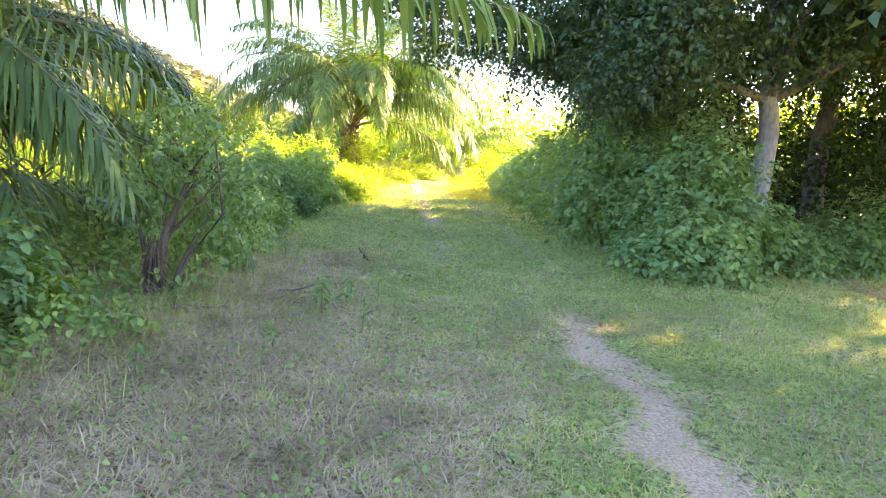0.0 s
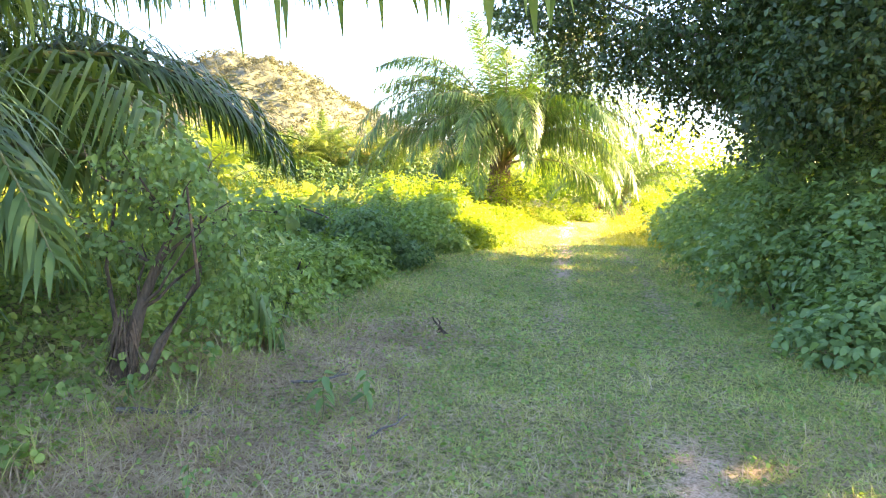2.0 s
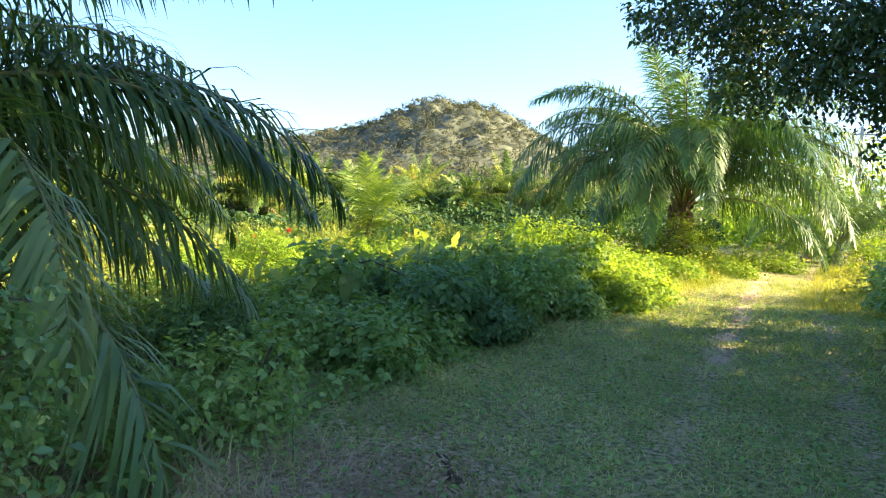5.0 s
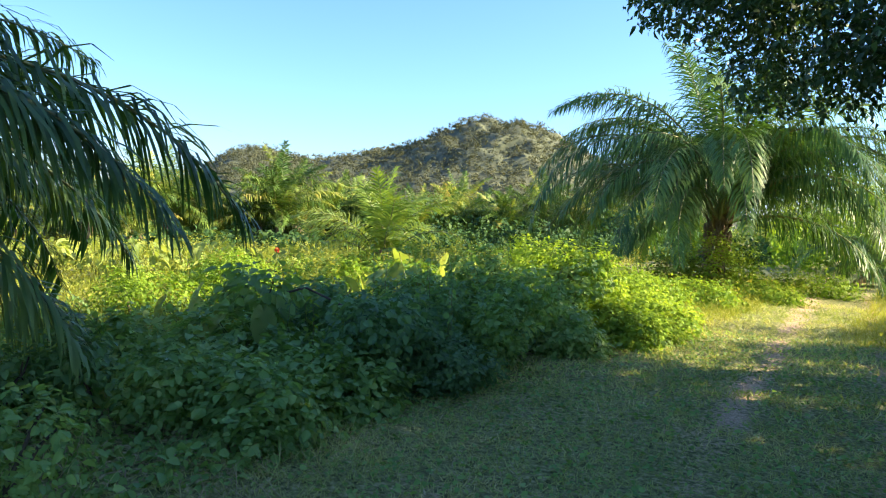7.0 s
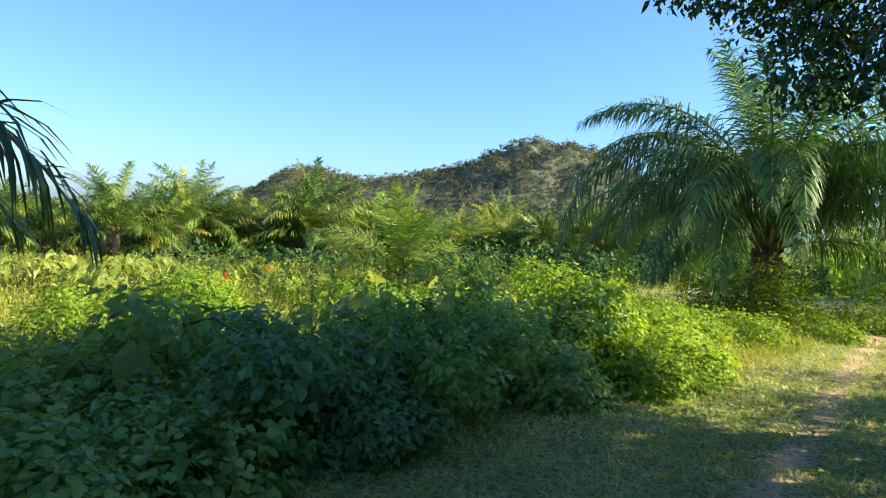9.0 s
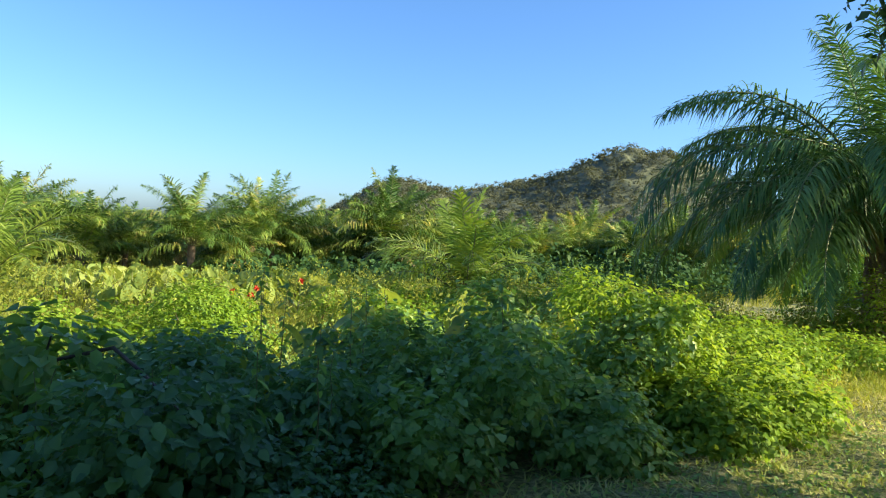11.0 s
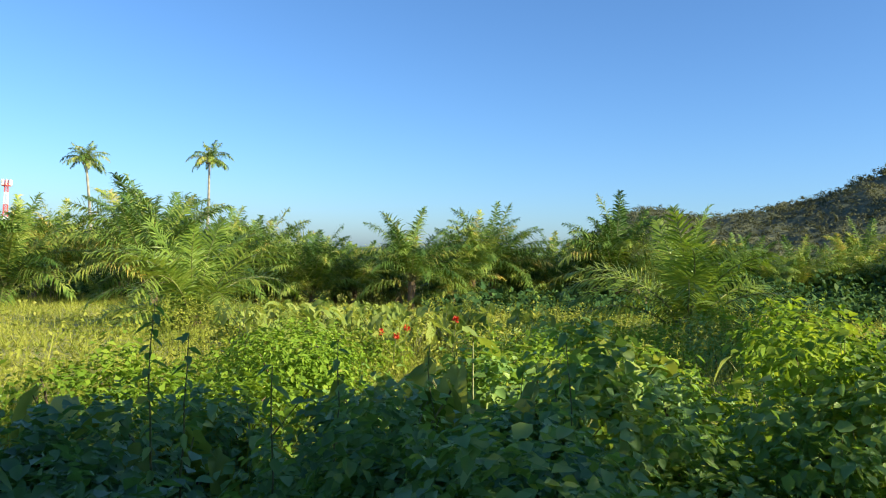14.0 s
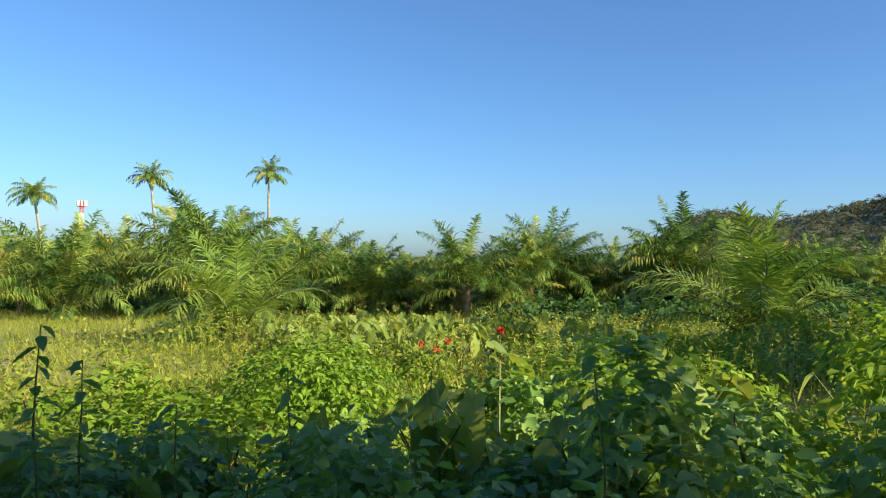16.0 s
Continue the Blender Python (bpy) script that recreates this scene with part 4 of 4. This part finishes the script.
# ---- single plants ----
def big_leaf_mesh(size, seed):
    """A heart shaped blade with raised halves and a wavy edge, hanging from its stalk along +x."""
    rng = np.random.default_rng(seed)
    m, rings = 16, 3
    a = np.linspace(-np.pi, np.pi, m, endpoint=False)
    rad = 0.5 + 0.28 * np.cos(a) + 0.12 * np.cos(2 * a) - 0.16 * np.exp(-((np.abs(a) - np.pi) / 0.35) ** 2)
    V = [[0, 0, 0]]
    for k in range(1, rings + 1):
        s = k / rings
        for j in range(m):
            x, y = rad[j] * s * math.cos(a[j]), 0.68 * rad[j] * s * math.sin(a[j])
            V.append([x, y, 0.22 * abs(y) - 0.35 * max(x, 0) ** 2 + 0.03 * s * math.sin(5 * a[j] + seed) + rng.normal(0, 0.006)])
    F = []
    for j in range(m):
        F.append([0, 1 + j, 1 + (j + 1) % m, 0])
    quads = [[1 + (k - 1) * m + j, 1 + k * m + j, 1 + k * m + (j + 1) % m, 1 + (k - 1) * m + (j + 1) % m] for k in range(1, rings) for j in range(m)]
    me = bpy.data.meshes.new("blade")
    me.from_pydata([[c * size for c in v] for v in V], [], [f[:3] for f in F] + quads)
    me.materials.append(M_TARO)
    me.polygons.foreach_set("use_smooth", np.ones(len(me.polygons), bool))
    return me


BLADES = [big_leaf_mesh(0.42, k) for k in range(4)]


def taro(at, count, reach, scale, label, group, seed):
    rng = np.random.default_rng(seed)
    at = (at[0], at[1], G(at[0], at[1]))
    ob = thing("taro_plant", at, label, "plant", group)
    for k in range(count):
        a, h = rng.uniform(0, 6.28), reach * rng.uniform(0.55, 1.1)
        tip = np.array([math.cos(a) * h * 0.45, math.sin(a) * h * 0.45, h])
        path = np.array([[0, 0, -0.03], tip * [0.25, 0.25, 0.55], tip])
        leaf = part("stalk", raw_mesh("stalk", *tube(path, [0.01, 0.008, 0.005], 5), M_RACHIS, True), ob)
        part("blade", BLADES[rng.integers(4)], leaf, "", pose(*tip, rng.normal(0, 22), rng.uniform(12, 72), math.degrees(a) + rng.normal(0, 25)) @ Matrix.Scale(scale * rng.uniform(0.65, 1.2), 4))


rng = np.random.default_rng(83)
for k in range(46):
    x, y = rng.uniform(-19.0, -12.0), rng.uniform(16.6, 22.0)
    taro((x, y), 11, 0.8, 0.72, "clump of pale sunlit taro leaves in the field", "taro in the field", 300 + k)
for k, (x, y, h, s) in enumerate([(-4.1, 15.9, 1.0, 0.85), (-5.1, 15.9, 0.95, 0.95), (-5.3, 17.7, 1.0, 1.05), (-4.7, 13.9, 0.8, 0.9), (-5.5, 14.5, 0.75, 0.8), (-5.6, 12.4, 0.7, 0.8), (-5.0, 17.0, 0.9, 0.8), (-4.2, 11.9, 0.65, 0.75), (-6.4, 15.9, 0.75, 0.7), (-4.4, 15.0, 0.85, 0.8), (-6.2, 13.4, 0.7, 0.8), (-5.6, 19.4, 0.9, 0.9)]):
    taro((x, y), 6, h, s, "broad green taro leaves among the bushes", "taro by the bushes", 340 + k)


def canna(at, h, seed):
    rng = np.random.default_rng(seed)
    ob = thing("flowering_plant", (at[0], at[1], G(at[0], at[1])), "green stem topped by a small red flower head", "flower", "red flowers in the field")
    part("stem", raw_mesh("stem", *tube([[0, 0, -0.03], [0.02, 0, h * 0.5], [0.04, 0.02, h]], [0.012, 0.01, 0.006], 5), M_RACHIS), ob)
    d = unit(rng.normal(0, 1, (26, 3)) + [0, 0, 0.4])
    part("flower", raw_mesh("flower", *leaves(np.array([0.04, 0.02, h]) + d * 0.02, unit(d + rng.normal(0, 0.5, d.shape)), d, 0.055, 0.034), M_FLOWER), ob)
    P = np.stack([np.zeros(8), np.zeros(8), np.linspace(0.1, h * 0.7, 8)], 1)
    a = np.arange(8) * 2.4
    D = np.stack([np.cos(a), np.sin(a), 0.8 + 0 * a], 1)
    part("foliage", raw_mesh("foliage", *leaves(P, unit(np.stack([-np.cos(a), -np.sin(a), 1 + 0 * a], 1)), D, 0.3, 0.1), M_TARO), ob)


for k, (x, y, h) in enumerate([(-10.8, 18.8, 0.85), (-11.3, 18.2, 0.7), (-11.0, 17.9, 0.6), (-11.6, 17.9, 0.62)]):
    canna((x, y), h, 360 + k)


def leafy_stem(at, h, count, size, mat, label, seed, lean=0.12):
    """A single tall weed: a thin stem with opposite pointed leaves."""
    count = int(count * 1.6)
    rng = np.random.default_rng(seed)
    ob = thing("tall_weed", (at[0], at[1], G(at[0], at[1])), label, "weed")
    s = np.linspace(0, 1, 9)[:, None]
    path = np.concatenate([np.zeros((1, 3)), np.cumsum(np.repeat([[0, 0, h / 8]], 8, 0) + rng.normal(0, lean * h / 16, (8, 3)) * [1, 1, 0], 0)])
    part("stem", raw_mesh("stem", *tube(path, np.linspace(0.004 + 0.004 * h, 0.002, 9), 5), M_RACHIS), ob)
    u = np.linspace(0.35, 1, count) * 8
    k = np.clip(u.astype(int), 0, 7)
    P = path[k] + (path[np.minimum(k + 1, 8)] - path[k]) * (u - k)[:, None]
    a = np.arange(count) * 1.9 + seed
    D = np.stack([np.cos(a), np.sin(a), -0.5 * rng.random(count)], 1)
    part("foliage", raw_mesh("foliage", *leaves(P, unit(np.stack([0.4 * np.cos(a), 0.4 * np.sin(a), 0.9 * np.ones(count)], 1) + rng.normal(0, 0.2, (count, 3))), D, size * rng.uniform(0.65, 1.1, count), size * 0.36), mat), ob)


r = np.random.default_rng(141)
for k in range(26):
    y = r.uniform(11.4, 18.6)
    leafy_stem((r.uniform(-4.6, -2.9), y), r.uniform(0.65, 0.95) * (0.55 + 0.045 * y), int(r.integers(8, 15)), r.uniform(0.06, 0.1), (M_BUSH, M_HEDGE, M_WEED)[k % 3], "leafy green shoot standing out of the bushes", 600 + k, 0.3)
for k, (x, y, h, c, s) in enumerate([(-4.1, 13.72, 1.35, 17, 0.1), (-4.0, 13.8, 1.25, 16, 0.09), (-3.9, 14.45, 1.2, 13, 0.09), (-2.7, 13.2, 1.15, 10, 0.11), (-2.9, 12.9, 1.0, 9, 0.11), (-3.6, 14.1, 1.15, 12, 0.11), (-3.2, 15.3, 1.3, 12, 0.11)]):
    leafy_stem((x, y), h, c, s, M_BUSH, "tall thin weed with pointed dark leaves", 380 + k)


# the small crooked shrub at the edge of the turf, with its matted foot
def crooked_shrub():
    rng = np.random.default_rng(91)
    ob = thing("crooked_shrub", (-2.45, 6.35, G(-2.45, 6.35)), "crooked small tree with a shaggy brown foot and sparse leaves", "shrub")
    stem = np.array([[0, 0, -0.05], [0.02, 0.03, 0.25], [0.06, 0.08, 0.5], [0.16, 0.1, 0.8], [0.24, 0.16, 1.05]])
    part("trunk", raw_mesh("trunk", *tube(stem, [0.075, 0.06, 0.04, 0.03, 0.02], 8), M_STEM, True), ob)
    for k, (dx, dy) in enumerate([(0.28, 0.2), (-0.16, 0.12), (0.4, -0.1)]):
        side = np.array([[dx * 0.35, dy * 0.35, -0.03], [dx * 0.8, dy * 0.8, 0.35], [dx * 1.5, dy, 0.75], [dx * 1.3, dy * 1.4, 1.15 + 0.1 * k]])
        part("stem", raw_mesh("stem", *tube(side, [0.024, 0.018, 0.013, 0.007], 6), M_STEM, True), ob)
    for k in range(12):
        b = stem[rng.integers(2, 5)]
        part("branch", raw_mesh("branch", *tube(wiggle(b, b + rng.normal(0, 0.33, 3) * [1, 1, 0.5] + [0, 0, 0.4], 7, 0.08, rng), np.linspace(0.014, 0.003, 7), 5), M_STEM), ob)
    a = rng.uniform(0, 6.28, 420)
    P = np.stack([np.cos(a) * 0.06, np.sin(a) * 0.06, rng.uniform(0.05, 0.5, 420)], 1)
    D = unit(np.stack([np.cos(a) * 0.3, np.sin(a) * 0.3, rng.uniform(-2.2, -0.9, 420)], 1))
    part("fibre", raw_mesh("fibre", *blades(P, D, rng.uniform(0.06, 0.2, 420), 0.012, rng), M_PALM_TRUNK), ob, "matted brown fibre")
    part("foliage", foliage_mesh("foliage", [(0.2, 0.1, 1.2, 0.55, 0.5, 0.32), (-0.2, 0, 0.95, 0.4, 0.4, 0.3), (0.5, 0.3, 0.85, 0.35, 0.35, 0.35), (0.25, 0.2, 1.5, 0.3, 0.3, 0.22), (0.45, 0.4, 0.5, 0.3, 0.3, 0.3), (0.6, 0.2, 1.2, 0.35, 0.35, 0.3), (0.75, 0.3, 0.8, 0.3, 0.3, 0.35), (0.1, 0, 1.55, 0.35, 0.35, 0.2)], 2700, 0.05, 0.65, M_HEDGE, 92, 0.5, 0.9, None, 4), ob)


crooked_shrub()
bush("thin_bush", (-2.6, 8.6), [(0, 0, 0.3, 0.45, 0.45, 0.4), (0.2, 0.3, 0.5, 0.3, 0.3, 0.25)], 1500, 0.055, 0.6, M_BUSH, "thin weedy bush at the edge of the turf", 401, spray=3)
thin = bush("thin_bush", (-4.55, 12.4), [(0, 0, 0.82, 0.42, 0.4, 0.2), (-0.1, 0.1, 0.55, 0.3, 0.3, 0.25)], 520, 0.12, 0.7, M_BUSH, "small round leafed bush above the others", 405, spray=3)
part("branch", raw_mesh("branch", *tube([[0, 0, 0.72], [0.38, 0.3, 0.86], [0.7, 0.33, 0.77], [1.05, 0.35, 0.66], [1.3, 0.36, 0.58]], [0.014, 0.013, 0.011, 0.009, 0.006], 6), M_STEM, True), thin, "bare brown drooping branch")
bush("dense_bush", (-8.6, 15.7), [(0, 0, 0.45, 0.8, 0.8, 0.45), (0.4, -0.3, 0.6, 0.5, 0.5, 0.35), (-0.4, 0.3, 0.6, 0.5, 0.5, 0.3)], 4600, 0.06, 0.5, M_WEED, "dense dark green bush in the sunlit field", 411, spray=4)
bush("thin_bush", (-3.2, 4.2), [(0, 0, 0.25, 0.6, 0.6, 0.35)], 1600, 0.06, 0.6, M_HEDGE, "low leafy bush on the weedy bank", 407, spray=3)
bush("grass_mound", (-0.9, 8.9), [(0, 0, 0.05, 0.35, 0.25, 0.14)], 500, 0.04, 0.3, M_STRAW, "small mound of brown cut weeds on the turf", 409, stems=2, spray=0, category="weeds")

r = np.random.default_rng(131)
for k in range(60):
    x, y = r.uniform(-16, -5.4), r.uniform(12.2, 28)
    if x < -11.5 and y < 22:
        continue
    w, hgt = r.uniform(0.35, 0.85), r.uniform(0.5, 1.0)
    bush("field_bush", (x, y), [(0, 0, hgt * 0.35, w, w, hgt * 0.5), (w * 0.3, -w * 0.2, hgt * 0.6, w * 0.5, w * 0.5, hgt * 0.4), (-w * 0.4, w * 0.3, hgt * 0.5, w * 0.4, w * 0.4, hgt * 0.4)],
         int(1300 * w + 400), r.uniform(0.06, 0.1), r.uniform(0.4, 0.65), (M_WEED, M_BUSH, M_WEED, M_WEED)[k % 4], "bushy green weed standing in the sunlit field", 420 + k, "bushes in the field", spray=3, shape=small_leaves)
for k in range(16):
    x, y = r.uniform(-5.0, -2.7), r.uniform(2.2, 10.5)
    w, hgt = r.uniform(0.25, 0.5), r.uniform(0.35, 0.7)
    bush("bank_bush", (x, y), [(0, 0, hgt * 0.4, w, w, hgt * 0.5), (w * 0.4, -w * 0.3, hgt * 0.7, w * 0.5, w * 0.5, hgt * 0.35)], 700, r.uniform(0.05, 0.09), 0.62, (M_HEDGE, M_WEED, M_HEDGE)[k % 3], "loose leafy bush on the weedy bank", 480 + k, "bushes on the bank", spray=3)

# thin seeding stalks that stand above the field
P = scatter(-18, -5, 15, 32, 1.8, rng, lambda x, y: np.clip(0.4 + fbm(x, y, 5, 61), 0, 1))
P = np.repeat(P, 5, 0) + rng.normal(0, 0.12, (len(P) * 5, 3)) * [1, 1, 0]
D = unit(rng.normal(0, 0.16, P.shape) + [0, 0, 1])
L = rng.uniform(0.6, 1.15, len(P))
tops = np.repeat(P + D * L[:, None] * 0.75, 9, 0) + np.repeat(D, 9, 0) * rng.uniform(0, 0.25, (len(P) * 9, 1))
p = [blades(P, D, L, 0.007, rng, 0.15), leaves(tops, unit(rng.normal(0, 1, tops.shape)), unit(rng.normal(0, 1, tops.shape) + [0, 0, 0.5]), 0.07, 0.016)]
stuff("seeding_stalks", raw_mesh("seeding_stalks", *join(p), M_MEADOW), "thin seeding grass stalks above the field", "grass")

def seedling(at, h, count, size, seed):
    leafy_stem(at, h, count, size, M_HEDGE, "small green seedling standing in the turf", seed, 0.2)


for k, (x, y, h, c, s) in enumerate([(-0.99, 6.27, 0.3, 7, 0.14), (-0.81, 6.54, 0.27, 6, 0.13), (-2.1, 5.95, 0.22, 6, 0.1), (-0.56, 5.63, 0.28, 5, 0.05), (-2.47, 7.84, 0.3, 6, 0.09), (-1.8, 8.52, 0.35, 9, 0.06), (-1.7, 4.2, 0.2, 5, 0.08), (-2.3, 4.9, 0.3, 7, 0.09), (6.5, 12.7, 0.7, 6, 0.05), (-1.1, 5.0, 0.18, 5, 0.07), (-1.9, 3.0, 0.2, 6, 0.08)]):
    seedling((x, y), h, c, s, 560 + k)


def fallen_branch(a, b, r, seed):
    """A bare grey branch lying on the litter, with two broken twigs."""
    rng = np.random.default_rng(seed)
    ob = thing("fallen_branch", (a[0], a[1], G(a[0], a[1])), "bare grey fallen branch lying on dry litter", "branch")
    end = np.array([b[0] - a[0], b[1] - a[1], 0.05])
    path = wiggle((0, 0, r * 0.8), end, 9, 0.04, rng)
    part("stick", raw_mesh("stick", *tube(path, np.linspace(r, r * 0.5, 9), 7), M_BARK, True), ob)
    for k in (3, 6):
        part("twig", raw_mesh("twig", *tube(wiggle(path[k], path[k] + rng.normal(0, 0.09, 3) + [0, 0, 0.08], 5, 0.02, rng), np.linspace(r * 0.4, 0.002, 5), 5), M_BARK), ob)


fallen_branch((-2.12, 5.85), (-1.62, 6.1), 0.022, 571)
fallen_branch((-1.5, 6.9), (-1.1, 7.0), 0.012, 572)
fallen_branch((-0.62, 6.05), (-0.5, 6.4), 0.008, 573)

# ---- poles and masts ----
def utility_pole(at, h):
    ob = thing("utility_pole", (at[0], at[1], G(*at)), "slim pale concrete utility pole behind the bushes", "pole")
    part("shaft", raw_mesh("shaft", *tube([[0, 0, -0.2], [0, 0, h * 0.5], [0, 0, h]], [0.13, 0.11, 0.085], 10), M_CONCRETE, True), ob)
    part("crossarm", raw_mesh("crossarm", *tube([[-0.7, 0, h - 0.3], [0, 0, h - 0.3], [0.7, 0, h - 0.3]], [0.05, 0.05, 0.05], 4), M_CONCRETE), ob)


utility_pole((0.62, 42.0), 5.6)


def radio_mast(at, h, w, bands):
    """A lattice mast with bands of paint, a head of panel aerials and a platform."""
    ob = thing("radio_mast", at, "distant red and white lattice radio mast with aerials", "mast")
    levels = 16
    for k in range(levels):
        z0, z1 = h * k / levels, h * (k + 1) / levels
        s = w * (1 - 0.5 * k / levels)
        c = [(s, s), (s, -s), (-s, -s), (-s, s)]
        pieces = [tube([[x, y, z0], [x, y, z1]], 0.17, 4) for x, y in c]
        pieces += [tube([[*c[j], z0], [*c[(j + 1) % 4], z1]], 0.1, 4) for j in range(4)] + [tube([[*c[j], z1], [*c[(j + 1) % 4], z1]], 0.1, 4) for j in range(4)]
        part("section", raw_mesh("section", *join(pieces), M_RED_PAINT if ((levels - 1 - k) // bands) % 2 == 0 else M_WHITE_PAINT), ob)
    ring = [[2.0 * math.cos(k * 0.524), 2.0 * math.sin(k * 0.524), h - 2.6] for k in range(13)]
    part("platform", raw_mesh("platform", *tube(ring, 0.2, 4), M_RED_PAINT), ob)
    for k in range(8):
        a = k * 0.785
        part("aerial", raw_mesh("aerial", *tube([[2.0 * math.cos(a), 2.0 * math.sin(a), h - 2.4], [2.0 * math.cos(a), 2.0 * math.sin(a), h + 0.3]], 0.32, 4), M_WHITE_PAINT), ob)


radio_mast((-401, -6, -3), 30, 1.2, 3)
radio_mast((-392.5, -56.4, -3), 53, 1.7, 4)
